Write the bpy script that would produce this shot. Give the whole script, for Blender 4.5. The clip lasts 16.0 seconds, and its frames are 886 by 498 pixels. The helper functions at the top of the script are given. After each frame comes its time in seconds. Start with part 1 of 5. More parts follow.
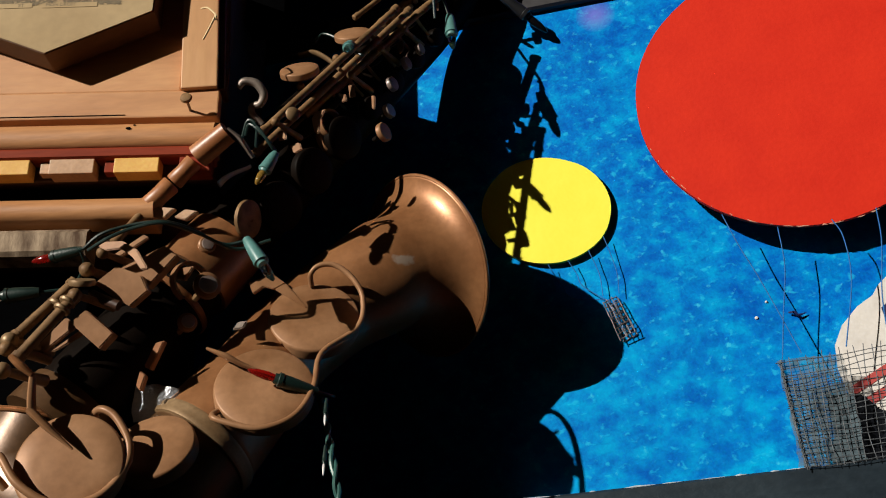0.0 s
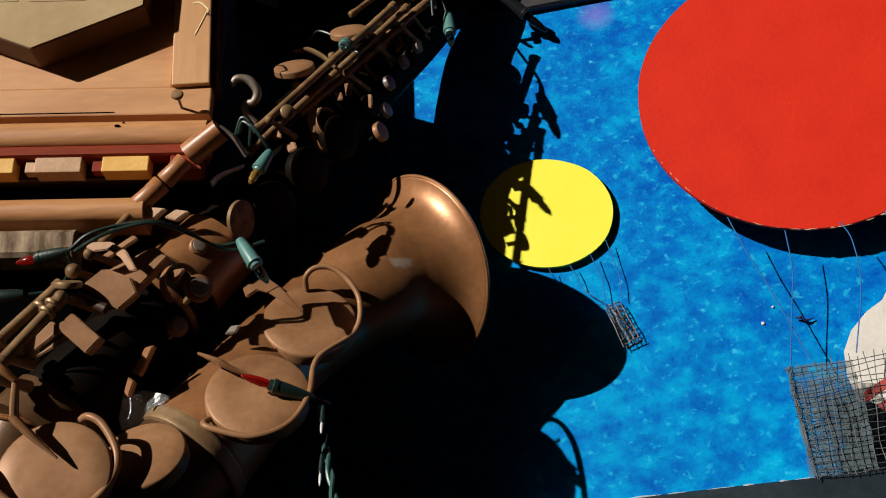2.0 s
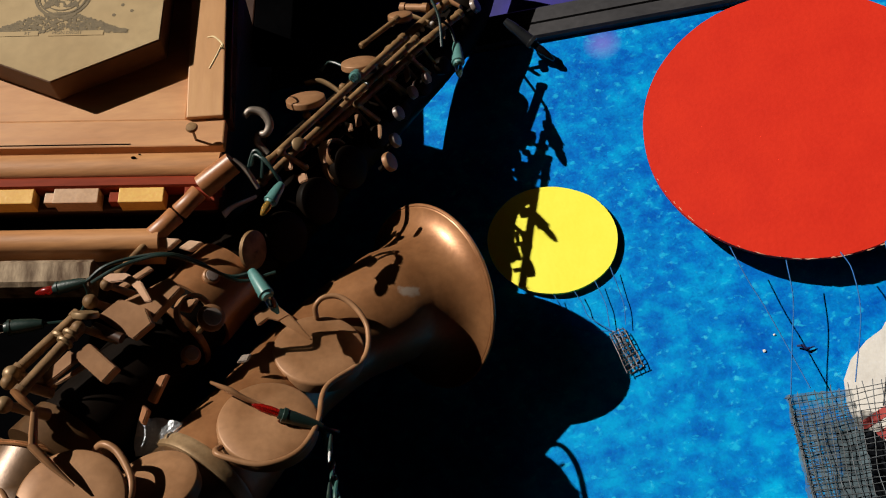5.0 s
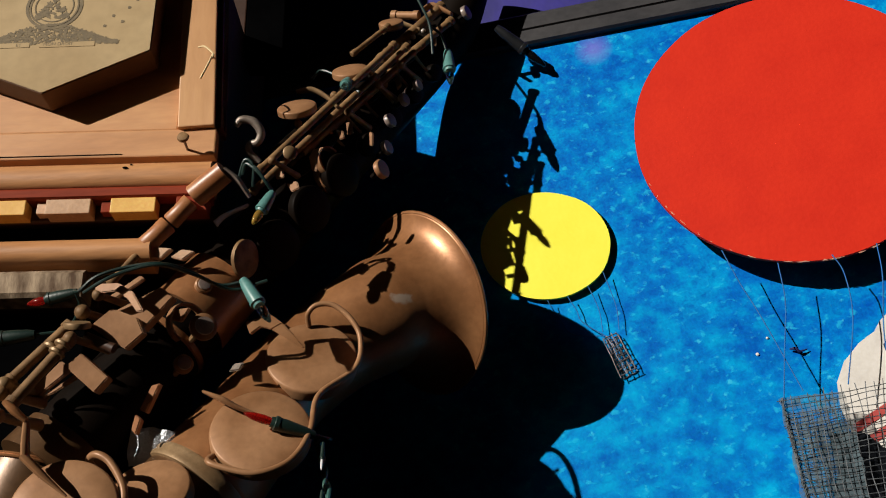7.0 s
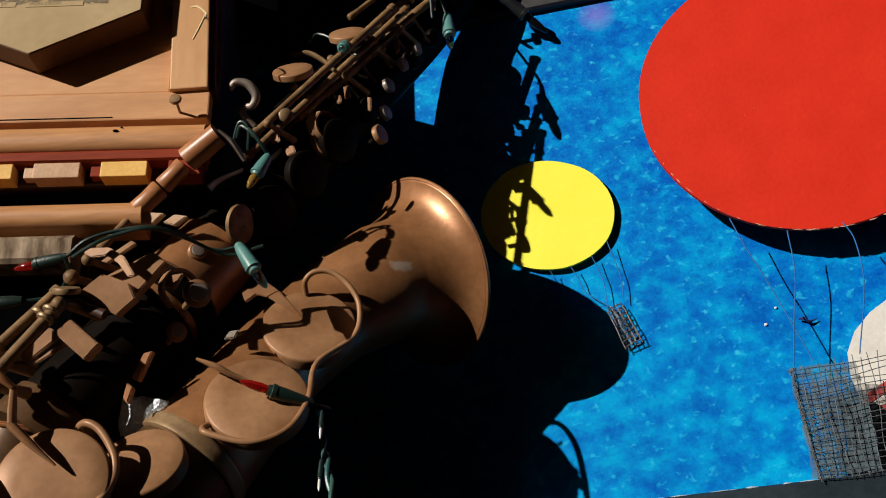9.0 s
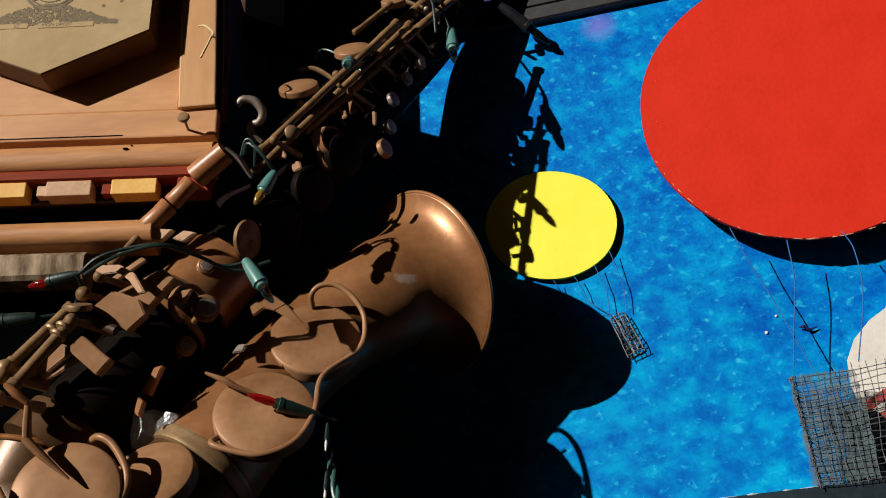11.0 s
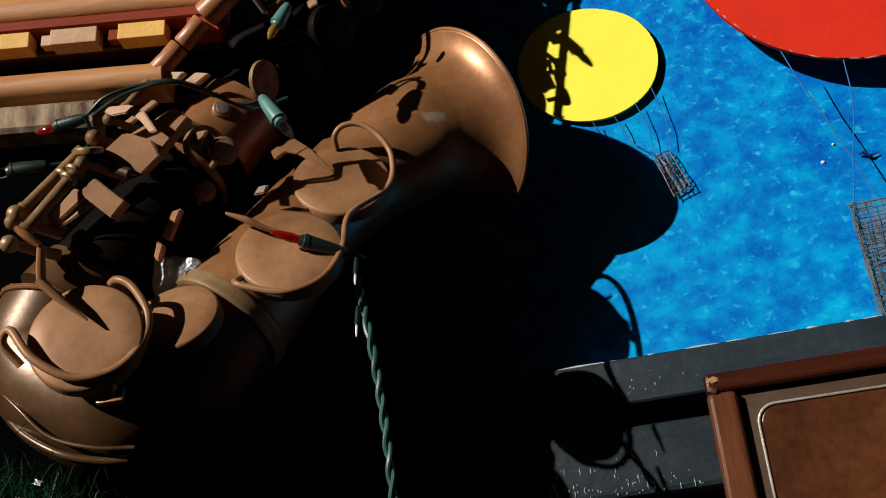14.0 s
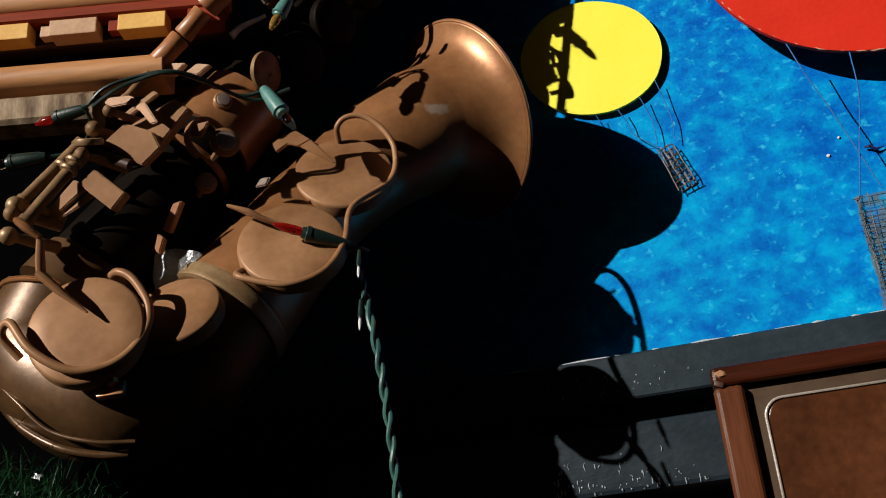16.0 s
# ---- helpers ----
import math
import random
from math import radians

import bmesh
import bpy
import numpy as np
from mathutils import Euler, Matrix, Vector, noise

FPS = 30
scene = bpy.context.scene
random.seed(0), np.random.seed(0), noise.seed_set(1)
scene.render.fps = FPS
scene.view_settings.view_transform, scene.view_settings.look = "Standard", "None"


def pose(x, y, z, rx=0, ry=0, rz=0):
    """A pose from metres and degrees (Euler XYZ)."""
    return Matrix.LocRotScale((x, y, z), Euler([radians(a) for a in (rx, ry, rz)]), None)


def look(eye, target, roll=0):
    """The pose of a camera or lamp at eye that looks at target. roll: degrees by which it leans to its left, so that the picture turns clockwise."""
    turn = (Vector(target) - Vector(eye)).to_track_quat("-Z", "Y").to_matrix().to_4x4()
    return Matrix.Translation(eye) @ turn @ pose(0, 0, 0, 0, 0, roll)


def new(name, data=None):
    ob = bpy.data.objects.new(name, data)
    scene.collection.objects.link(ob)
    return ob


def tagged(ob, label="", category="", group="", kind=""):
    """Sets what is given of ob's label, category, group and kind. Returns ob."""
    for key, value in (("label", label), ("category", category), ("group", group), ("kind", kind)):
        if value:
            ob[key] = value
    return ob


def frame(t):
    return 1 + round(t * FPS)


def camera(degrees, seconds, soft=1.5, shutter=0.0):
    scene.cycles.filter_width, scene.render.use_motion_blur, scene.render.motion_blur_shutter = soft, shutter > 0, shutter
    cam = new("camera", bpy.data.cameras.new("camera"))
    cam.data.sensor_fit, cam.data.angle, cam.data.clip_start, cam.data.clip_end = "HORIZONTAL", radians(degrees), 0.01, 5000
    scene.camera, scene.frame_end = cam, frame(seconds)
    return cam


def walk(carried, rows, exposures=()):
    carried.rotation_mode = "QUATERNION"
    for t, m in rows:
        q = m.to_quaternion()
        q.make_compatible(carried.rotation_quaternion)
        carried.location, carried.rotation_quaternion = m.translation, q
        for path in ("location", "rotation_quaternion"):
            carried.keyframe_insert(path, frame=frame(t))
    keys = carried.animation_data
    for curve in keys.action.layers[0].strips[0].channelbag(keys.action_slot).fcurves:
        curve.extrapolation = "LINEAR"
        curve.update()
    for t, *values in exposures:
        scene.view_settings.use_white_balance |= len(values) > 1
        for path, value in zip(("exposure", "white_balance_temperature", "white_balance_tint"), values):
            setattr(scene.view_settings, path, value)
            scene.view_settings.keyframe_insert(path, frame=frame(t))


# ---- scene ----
cam = camera(47.0, 16.0, soft=1.1)
PATH = [
    (0, (0.007, -0.069, 1.567), (-0.332, 1.72, 2.394), -4.4),
    (0.5, (0.003, -0.059, 1.58), (-0.334, 1.73, 2.408), -4.8),
    (1, (-0.006, -0.056, 1.576), (-0.345, 1.733, 2.402), -4.6),
    (1.5, (-0.007, -0.05, 1.574), (-0.337, 1.742, 2.401), -4.7),
    (2, (-0.006, -0.047, 1.573), (-0.32, 1.74, 2.415), -4.6),
    (2.5, (0.002, -0.056, 1.58), (-0.315, 1.729, 2.424), -4.7),
    (3, (0.007, -0.066, 1.583), (-0.319, 1.718, 2.427), -4.7),
    (3.5, (0.006, -0.064, 1.581), (-0.325, 1.719, 2.424), -4.5),
    (6, (0.005, -0.073, 1.584), (-0.335, 1.701, 2.443), -3.9),
    (6.5, (0.013, -0.072, 1.586), (-0.325, 1.706, 2.438), -4.2),
    (7, (0.012, -0.07, 1.581), (-0.326, 1.702, 2.445), -4.6),
    (7.5, (-0.005, -0.034, 1.564), (-0.321, 1.754, 2.401), -4.8),
    (8, (-0.003, -0.042, 1.577), (-0.338, 1.744, 2.411), -4.9),
    (8.5, (-0.005, -0.035, 1.573), (-0.326, 1.751, 2.415), -4.9),
    (9, (-0.001, -0.044, 1.576), (-0.328, 1.74, 2.419), -4.8),
    (11.5, (0.016, -0.06, 1.58), (-0.348, 1.72, 2.416), -4.7),
    (12, (0.02, -0.05, 1.575), (-0.347, 1.74, 2.389), -4.4),
    (12.5, (0.014, -0.039, 1.569), (-0.358, 1.753, 2.376), -4.7),
    (13, (0.009, -0.018, 1.549), (-0.424, 1.781, 2.309), -5.7),
    (13.5, (0.003, -0.002, 1.545), (-0.466, 1.806, 2.26), -6.8),
    (14, (-0.002, 0.003, 1.541), (-0.462, 1.817, 2.246), -6.3),
    (14.5, (-0.003, 0.007, 1.54), (-0.465, 1.819, 2.247), -6.3),
    (15, (-0.008, 0.008, 1.539), (-0.46, 1.824, 2.244), -6.2),
    (15.5, (-0.01, 0.008, 1.537), (-0.478, 1.821, 2.24), -5.9),
    (16, (-0.008, 0.009, 1.54), (-0.464, 1.826, 2.243), -6.3),
]
walk(cam, [(t, look(eye, target, roll)) for t, eye, target, roll in PATH])

# ---- light ----
SUN_WAY = Vector((0.775, 1.0, -0.50)).normalized()
world = bpy.data.worlds.new("sky")
scene.world = world
world.use_nodes = True
sky = world.node_tree.nodes.new("ShaderNodeTexSky")
sky.sky_type, sky.sun_disc = "NISHITA", False
sky.sun_elevation = math.asin(-SUN_WAY.z)
sky.sun_rotation = math.atan2(-SUN_WAY.x, -SUN_WAY.y)
world.node_tree.links.new(sky.outputs[0], world.node_tree.nodes["Background"].inputs[0])
world.node_tree.nodes["Background"].inputs[1].default_value = 0.007
sun = new("sun", bpy.data.lights.new("sun", "SUN"))
sun.data.energy, sun.data.angle, sun.data.color = 5.0, radians(0.5), (1.0, 0.93, 0.83)
sun.matrix_world = look((-1.9, -2.2, 3.0), Vector((-1.9, -2.2, 3.0)) + SUN_WAY)
scene.view_settings.exposure = 0.0

# ---- materials ----


def mat(name, colour, second=None, rough=0.5, metal=0.0, scale=40.0, stretch=(1, 1, 1), bump=0.1, coat=0.0, spec=0.5, fine=0.25, island=0.0):
    """A surface with broad patches of a second colour, fine grain and relief; scale is in patches a metre."""
    m = bpy.data.materials.new(name)
    m.use_nodes = True
    n, l = m.node_tree.nodes, m.node_tree.links
    b = n["Principled BSDF"]
    b.inputs["Roughness"].default_value, b.inputs["Metallic"].default_value = rough, metal
    b.inputs["Coat Weight"].default_value, b.inputs["Specular IOR Level"].default_value = coat, spec
    b.inputs["Coat Roughness"].default_value = 0.15
    where, size = n.new("ShaderNodeTexCoord"), n.new("ShaderNodeMapping")
    size.inputs["Scale"].default_value = stretch
    l.new(where.outputs["Object"], size.inputs[0])
    broad, grain = n.new("ShaderNodeTexNoise"), n.new("ShaderNodeTexNoise")
    for t, s, d in ((broad, scale, 5.0), (grain, scale * 9, 6.0)):
        t.inputs["Scale"].default_value, t.inputs["Detail"].default_value = s, d
        l.new(size.outputs[0], t.inputs["Vector"])
    ramp = n.new("ShaderNodeValToRGB")
    ramp.color_ramp.elements[0].position, ramp.color_ramp.elements[1].position = 0.32, 0.68
    second = second or tuple(c * 0.7 for c in colour)
    ramp.color_ramp.elements[0].color, ramp.color_ramp.elements[1].color = (*second, 1), (*colour, 1)
    l.new(broad.outputs[0], ramp.inputs[0])
    mix = n.new("ShaderNodeMix")
    mix.data_type, mix.blend_type = "RGBA", "OVERLAY"
    mix.inputs[0].default_value = fine
    l.new(ramp.outputs[0], mix.inputs[6])
    l.new(grain.outputs[0], mix.inputs[7])
    l.new(mix.outputs[2], b.inputs["Base Color"])
    worn = n.new("ShaderNodeMapRange")
    worn.inputs[3].default_value, worn.inputs[4].default_value = max(rough - 0.1, 0.03), min(rough + 0.12, 1)
    l.new(broad.outputs[0], worn.inputs[0])
    l.new(worn.outputs[0], b.inputs["Roughness"])
    relief = n.new("ShaderNodeBump")
    relief.inputs["Strength"].default_value, relief.inputs["Distance"].default_value = bump, 0.002
    l.new(grain.outputs[0], relief.inputs["Height"])
    l.new(relief.outputs[0], b.inputs["Normal"])
    return m


def glass(name, colour, rough=0.1, clear=0.75):
    m = bpy.data.materials.new(name)
    m.use_nodes = True
    b = m.node_tree.nodes["Principled BSDF"]
    b.inputs["Base Color"].default_value = (*colour, 1)
    b.inputs["Roughness"].default_value, b.inputs["Transmission Weight"].default_value = rough, clear
    return m


def paint_canvas():
    """Dabbed blue acrylic: deep blue under cyan patches, small pale flecks, one lilac smear."""
    m = bpy.data.materials.new("dabbed_blue_paint")
    m.use_nodes = True
    n, l = m.node_tree.nodes, m.node_tree.links
    b = n["Principled BSDF"]
    b.inputs["Roughness"].default_value, b.inputs["Specular IOR Level"].default_value = 0.55, 0.04
    where = n.new("ShaderNodeTexCoord")

    def noise_at(scale, detail, distortion=0.0, squash=(1, 1, 1), turn=0.0):
        size, t = n.new("ShaderNodeMapping"), n.new("ShaderNodeTexNoise")
        size.inputs["Scale"].default_value, size.inputs["Rotation"].default_value = squash, (0, turn, 0)
        l.new(where.outputs["Object"], size.inputs[0])
        l.new(size.outputs[0], t.inputs["Vector"])
        t.inputs["Scale"].default_value, t.inputs["Detail"].default_value, t.inputs["Distortion"].default_value = scale, detail, distortion
        return t.outputs[0]

    def ramp_of(value, stops):
        r = n.new("ShaderNodeValToRGB")
        while len(r.color_ramp.elements) < len(stops):
            r.color_ramp.elements.new(0.5)
        for e, (p, c) in zip(r.color_ramp.elements, stops):
            e.position, e.color = p, (*c, 1)
        l.new(value, r.inputs[0])
        return r.outputs[0]

    def mixed(a, c, factor, mode="MIX"):
        x = n.new("ShaderNodeMix")
        x.data_type, x.blend_type = "RGBA", mode
        if isinstance(factor, float):
            x.inputs[0].default_value = factor
        else:
            l.new(factor, x.inputs[0])
        for socket, v in ((x.inputs[6], a), (x.inputs[7], c)):
            if isinstance(v, tuple):
                socket.default_value = (*v, 1)
            else:
                l.new(v, socket)
        return x.outputs[2]

    def dabs_at(scale, squash, turn):
        """Overlapping brush dabs: each cell one tone, its edges torn by noise."""
        size, push, add, cell = n.new("ShaderNodeMapping"), n.new("ShaderNodeTexNoise"), n.new("ShaderNodeVectorMath"), n.new("ShaderNodeTexVoronoi")
        size.inputs["Scale"].default_value, size.inputs["Rotation"].default_value = squash, (0, turn, 0)
        l.new(where.outputs["Object"], size.inputs[0])
        push.inputs["Scale"].default_value, push.inputs["Detail"].default_value = scale * 1.4, 4
        l.new(size.outputs[0], push.inputs["Vector"])
        add.operation = "MULTIPLY_ADD"
        l.new(push.outputs["Color"], add.inputs[0])
        add.inputs[1].default_value = (1.5 / scale,) * 3
        l.new(size.outputs[0], add.inputs[2])
        l.new(add.outputs[0], cell.inputs["Vector"])
        cell.inputs["Scale"].default_value = scale
        tone = n.new("ShaderNodeSeparateColor")
        l.new(cell.outputs["Color"], tone.inputs[0])
        return tone.outputs[0], tone.outputs[1]

    broad = noise_at(10, 4, 0.2)
    grain = noise_at(420, 4)
    base = ramp_of(broad, [(0.36, (0.0, 0.060, 0.42)), (0.50, (0.0, 0.165, 0.58)), (0.62, (0.0, 0.37, 0.71))])
    tones = [(0.0, (0.0, 0.060, 0.38)), (0.5, (0.0, 0.16, 0.56)), (1.0, (0.002, 0.38, 0.72))]
    soft_patches = noise_at(46, 6, 0.15, (1, 1, 1.25), 0.5)
    big, big2 = dabs_at(60, (1, 1, 1.15), 0.5)
    fine_dabs, spark = dabs_at(330, (1.6, 1, 1), -0.7)
    dabs = noise_at(105, 5, 0.25, (1, 1, 1.4), 0.6)
    dabbed = mixed(base, ramp_of(soft_patches, [(0.34, (0.0, 0.055, 0.40)), (0.5, (0.0, 0.160, 0.58)), (0.66, (0.0, 0.42, 0.77))]), 0.55)
    dabbed = mixed(dabbed, ramp_of(big, tones), 0.16)
    dabbed = mixed(dabbed, ramp_of(fine_dabs, tones), 0.10)
    dabbed = mixed(dabbed, ramp_of(grain, [(0.3, (0.2, 0.2, 0.2)), (0.7, (0.8, 0.8, 0.8))]), 0.22, "OVERLAY")
    dabbed = mixed(dabbed, (0.0, 0.050, 0.38), ramp_of(dabs, [(0.34, (0.4, 0.4, 0.4)), (0.44, (0, 0, 0))]))
    dabbed = mixed(dabbed, (0.02, 0.54, 0.82), ramp_of(dabs, [(0.585, (0, 0, 0)), (0.68, (0.5, 0.5, 0.5))]))
    torn = n.new("ShaderNodeMath")
    torn.operation = "MULTIPLY"
    l.new(ramp_of(spark, [(0.93, (0, 0, 0)), (0.99, (0.45, 0.45, 0.45))]), torn.inputs[0])
    l.new(ramp_of(dabs, [(0.52, (0, 0, 0)), (0.66, (0.9, 0.9, 0.9))]), torn.inputs[1])
    dabbed = mixed(dabbed, (0.08, 0.62, 0.86), torn.outputs[0])
    pale, reach = n.new("ShaderNodeVectorMath"), n.new("ShaderNodeMapRange")
    pale.operation = "DISTANCE"
    pale.inputs[1].default_value = (-0.02, 0.0, -0.26)
    l.new(where.outputs["Object"], pale.inputs[0])
    reach.inputs[1].default_value, reach.inputs[2].default_value, reach.inputs[4].default_value = 0.22, 0.08, 0.32
    l.new(pale.outputs["Value"], reach.inputs[0])
    thin = n.new("ShaderNodeMath")
    thin.operation = "MULTIPLY"
    l.new(reach.outputs[0], thin.inputs[0])
    l.new(ramp_of(soft_patches, [(0.36, (0.3, 0.3, 0.3)), (0.60, (1, 1, 1))]), thin.inputs[1])
    dabbed = mixed(dabbed, (0.0, 0.43, 0.74), thin.outputs[0])
    far = n.new("ShaderNodeVectorMath")
    far.operation = "DISTANCE"
    far.inputs[1].default_value = (0.018, 0.0, 0.187)
    l.new(where.outputs["Object"], far.inputs[0])
    smear = n.new("ShaderNodeMapRange")
    smear.inputs[1].default_value, smear.inputs[2].default_value = 0.02, 0.004
    smear.inputs[4].default_value = 0.75
    l.new(far.outputs["Value"], smear.inputs[0])
    l.new(mixed(dabbed, (0.16, 0.17, 0.62), smear.outputs[0]), b.inputs["Base Color"])
    relief = n.new("ShaderNodeBump")
    relief.inputs["Strength"].default_value, relief.inputs["Distance"].default_value = 0.35, 0.0015
    l.new(dabs, relief.inputs["Height"])
    l.new(relief.outputs[0], b.inputs["Normal"])
    return m


def gauze_cloth():
    """Loose grey-blue weave, half open, ragged in patches."""
    m = bpy.data.materials.new("torn_gauze")
    m.use_nodes = True
    n, l = m.node_tree.nodes, m.node_tree.links
    b = n["Principled BSDF"]
    b.inputs["Base Color"].default_value, b.inputs["Roughness"].default_value = (0.095, 0.140, 0.165, 1), 0.9
    where, hole, open_ = n.new("ShaderNodeTexCoord"), n.new("ShaderNodeTexNoise"), n.new("ShaderNodeMapRange")
    hole.inputs["Scale"].default_value, hole.inputs["Detail"].default_value = 160, 6
    l.new(where.outputs["Object"], hole.inputs["Vector"])
    open_.inputs[1].default_value, open_.inputs[2].default_value, open_.inputs[3].default_value, open_.inputs[4].default_value = 0.34, 0.60, 0.22, 0.86
    l.new(hole.outputs[0], open_.inputs[0])
    l.new(open_.outputs[0], b.inputs["Alpha"])
    return m


GAUZE = gauze_cloth()
# Near-black colour for the sheet that stands in for shade in the basket.
SHADE_SHEET = mat("shade_black", (0.010, 0.012, 0.016), (0.005, 0.006, 0.009), 0.9, scale=120, bump=0.3, spec=0.1)
# Plaque wood coloured darker to stand in for shade on its lower sides.
PLAQUE_WOOD = mat("shade_browned_wood", (0.17, 0.080, 0.034), (0.10, 0.045, 0.019), 0.5, scale=16, stretch=(0.4, 1, 2), bump=0.1, spec=0.2)
CANVAS = paint_canvas()
RED = mat("red_card", (0.62, 0.027, 0.010), (0.57, 0.022, 0.009), 0.65, scale=25, bump=0.12, fine=0.12, spec=0.12)
YELLOW = mat("yellow_card", (0.88, 0.84, 0.07), (0.86, 0.79, 0.05), 0.6, scale=25, bump=0.1, fine=0.08, spec=0.3)
TORN = mat("torn_card_fibre", (0.62, 0.42, 0.30), (0.55, 0.20, 0.10), 0.8, scale=300)
CARD_EDGE = mat("card_edge", (0.03, 0.022, 0.016), rough=0.8)
WHITE = mat("white_card", (0.72, 0.69, 0.64), (0.62, 0.59, 0.55), 0.7, scale=30)
STRIPE = mat("red_stripe_paint", (0.45, 0.06, 0.05), (0.36, 0.05, 0.05), 0.6)
NAVY = mat("navy_paint", (0.01, 0.015, 0.10), rough=0.6)
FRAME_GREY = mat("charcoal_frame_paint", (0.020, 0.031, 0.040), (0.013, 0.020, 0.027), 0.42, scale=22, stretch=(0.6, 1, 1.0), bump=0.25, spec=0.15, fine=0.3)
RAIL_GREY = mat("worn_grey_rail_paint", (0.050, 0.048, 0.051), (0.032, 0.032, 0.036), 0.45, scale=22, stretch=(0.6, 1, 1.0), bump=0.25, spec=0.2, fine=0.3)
PURPLE = mat("purple_blue_paint", (0.020, 0.012, 0.23), (0.006, 0.006, 0.09), 0.5, scale=12)
BRASS = mat("worn_brown_brass", (0.380, 0.174, 0.071), (0.250, 0.104, 0.040), 0.37, metal=0.38, scale=24, bump=0.05, coat=0.2, fine=0.22)
# The bow's olive brass, darkened further to stand in for its shade.
BOW_BRASS = mat("shade_dulled_olive_brass", (0.135, 0.067, 0.027), (0.068, 0.033, 0.013), 0.33, metal=0.35, scale=22, bump=0.07, coat=0.35, fine=0.35, spec=0.35)
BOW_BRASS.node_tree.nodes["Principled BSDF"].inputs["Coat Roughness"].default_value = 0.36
CUP = mat("tan_lacquered_brass", (0.378, 0.200, 0.100), (0.222, 0.106, 0.047), 0.42, metal=0.1, scale=24, bump=0.02, fine=0.22, spec=0.25)


def scuffed_bell():
    """The brown brass of the bell, with one pale rubbed patch and a few fine pale specks."""
    m = BRASS.copy()
    m.name = "scuffed_bell_brass"
    n, l = m.node_tree.nodes, m.node_tree.links
    colour = n["Principled BSDF"].inputs["Base Color"]
    plain = colour.links[0].from_socket
    where, off, size, span, rag, edge, blend = (n.new("ShaderNode" + k) for k in ("NewGeometry", "VectorMath", "VectorMath", "VectorMath", "TexNoise", "MapRange", "Mix"))
    off.operation, size.operation, span.operation = "SUBTRACT", "MULTIPLY", "LENGTH"
    off.inputs[1].default_value, size.inputs[1].default_value = (-0.1590, 0.6256, 1.8915), (95, 25, 185)
    l.new(where.outputs["Position"], off.inputs[0])
    l.new(off.outputs[0], size.inputs[0])
    l.new(size.outputs[0], span.inputs[0])
    rag.inputs["Scale"].default_value, rag.inputs["Detail"].default_value = 260, 5
    l.new(where.outputs["Position"], rag.inputs["Vector"])
    sum_ = n.new("ShaderNodeMath")
    sum_.operation = "ADD"
    l.new(span.outputs["Value"], sum_.inputs[0])
    l.new(rag.outputs[0], sum_.inputs[1])
    edge.inputs[1].default_value, edge.inputs[2].default_value, edge.inputs[3].default_value, edge.inputs[4].default_value = 1.15, 1.5, 0.75, 0.0
    l.new(sum_.outputs[0], edge.inputs[0])
    blend.data_type = "RGBA"
    l.new(edge.outputs[0], blend.inputs[0])
    l.new(plain, blend.inputs[6])
    blend.inputs[7].default_value = (0.46, 0.38, 0.31, 1)
    l.new(blend.outputs[2], colour)
    return m


BELL_BRASS = scuffed_bell()
# Brass coloured near black to stand in for shade on tube and cups.
SHADE_BRASS = mat("shade_black_brass", (0.007, 0.004, 0.0025), (0.004, 0.0025, 0.0015), 0.55, metal=0.0, scale=30, bump=0.04, spec=0.06)
DRIP = mat("pale_paint_drips", (0.52, 0.58, 0.63), (0.40, 0.46, 0.52), 0.5, scale=80)
ROD = mat("dull_bronze", (0.29, 0.168, 0.076), (0.12, 0.066, 0.030), 0.55, metal=0.12, scale=90, bump=0.12, spec=0.25)
GOLD = mat("dull_brass", (0.33, 0.215, 0.110), (0.23, 0.140, 0.068), 0.44, metal=0.35, scale=50, bump=0.05)
ORANGE = mat("orange_brown_lacquer", (0.42, 0.175, 0.066), (0.31, 0.115, 0.042), 0.4, scale=40, bump=0.05)
PEARL = mat("greyed_mother_of_pearl", (0.28, 0.22, 0.19), (0.20, 0.15, 0.13), 0.3, scale=90)
STEEL = mat("tarnished_steel", (0.30, 0.25, 0.21), (0.16, 0.12, 0.10), 0.45, metal=0.5, scale=80)
WOOD = mat("pale_oak", (0.64, 0.330, 0.145), (0.43, 0.190, 0.076), 0.5, scale=11, stretch=(0.45, 1, 2.2), bump=0.14, fine=0.22)
WOOD_UP = mat("pale_oak_upright", (0.64, 0.350, 0.160), (0.49, 0.250, 0.105), 0.5, scale=10, stretch=(2.0, 1, 0.5), bump=0.1, fine=0.15)
WOOD_MOULD = mat("honey_oak", (0.55, 0.265, 0.108), (0.37, 0.160, 0.062), 0.42, scale=14, stretch=(0.3, 1, 2.5), bump=0.12, coat=0.1, fine=0.3)
WOOD_DARK = mat("dark_stained_wood", (0.055, 0.020, 0.009), (0.03, 0.011, 0.005), 0.5, scale=16, stretch=(0.3, 1, 2))
WOOD_RED = mat("dull_red_wood", (0.27, 0.043, 0.017), (0.19, 0.028, 0.011), 0.6, spec=0.12, scale=20, stretch=(0.3, 1, 2))
# Whitened worn rail; the dark streaks are cast shadows put into the colour.
STREAKED_RAIL = mat("worn_shadow_streaked_rail", (0.46, 0.35, 0.24), (0.085, 0.050, 0.030), 0.7, scale=55, stretch=(1.6, 1, 0.5), bump=0.2, fine=0.3, spec=0.1)
TILE_GOLD = mat("amber_block", (0.80, 0.47, 0.115), (0.70, 0.38, 0.075), 0.45, scale=40)
TILE_TAN = mat("tan_block", (0.58, 0.36, 0.215), (0.48, 0.28, 0.155), 0.45, scale=40)
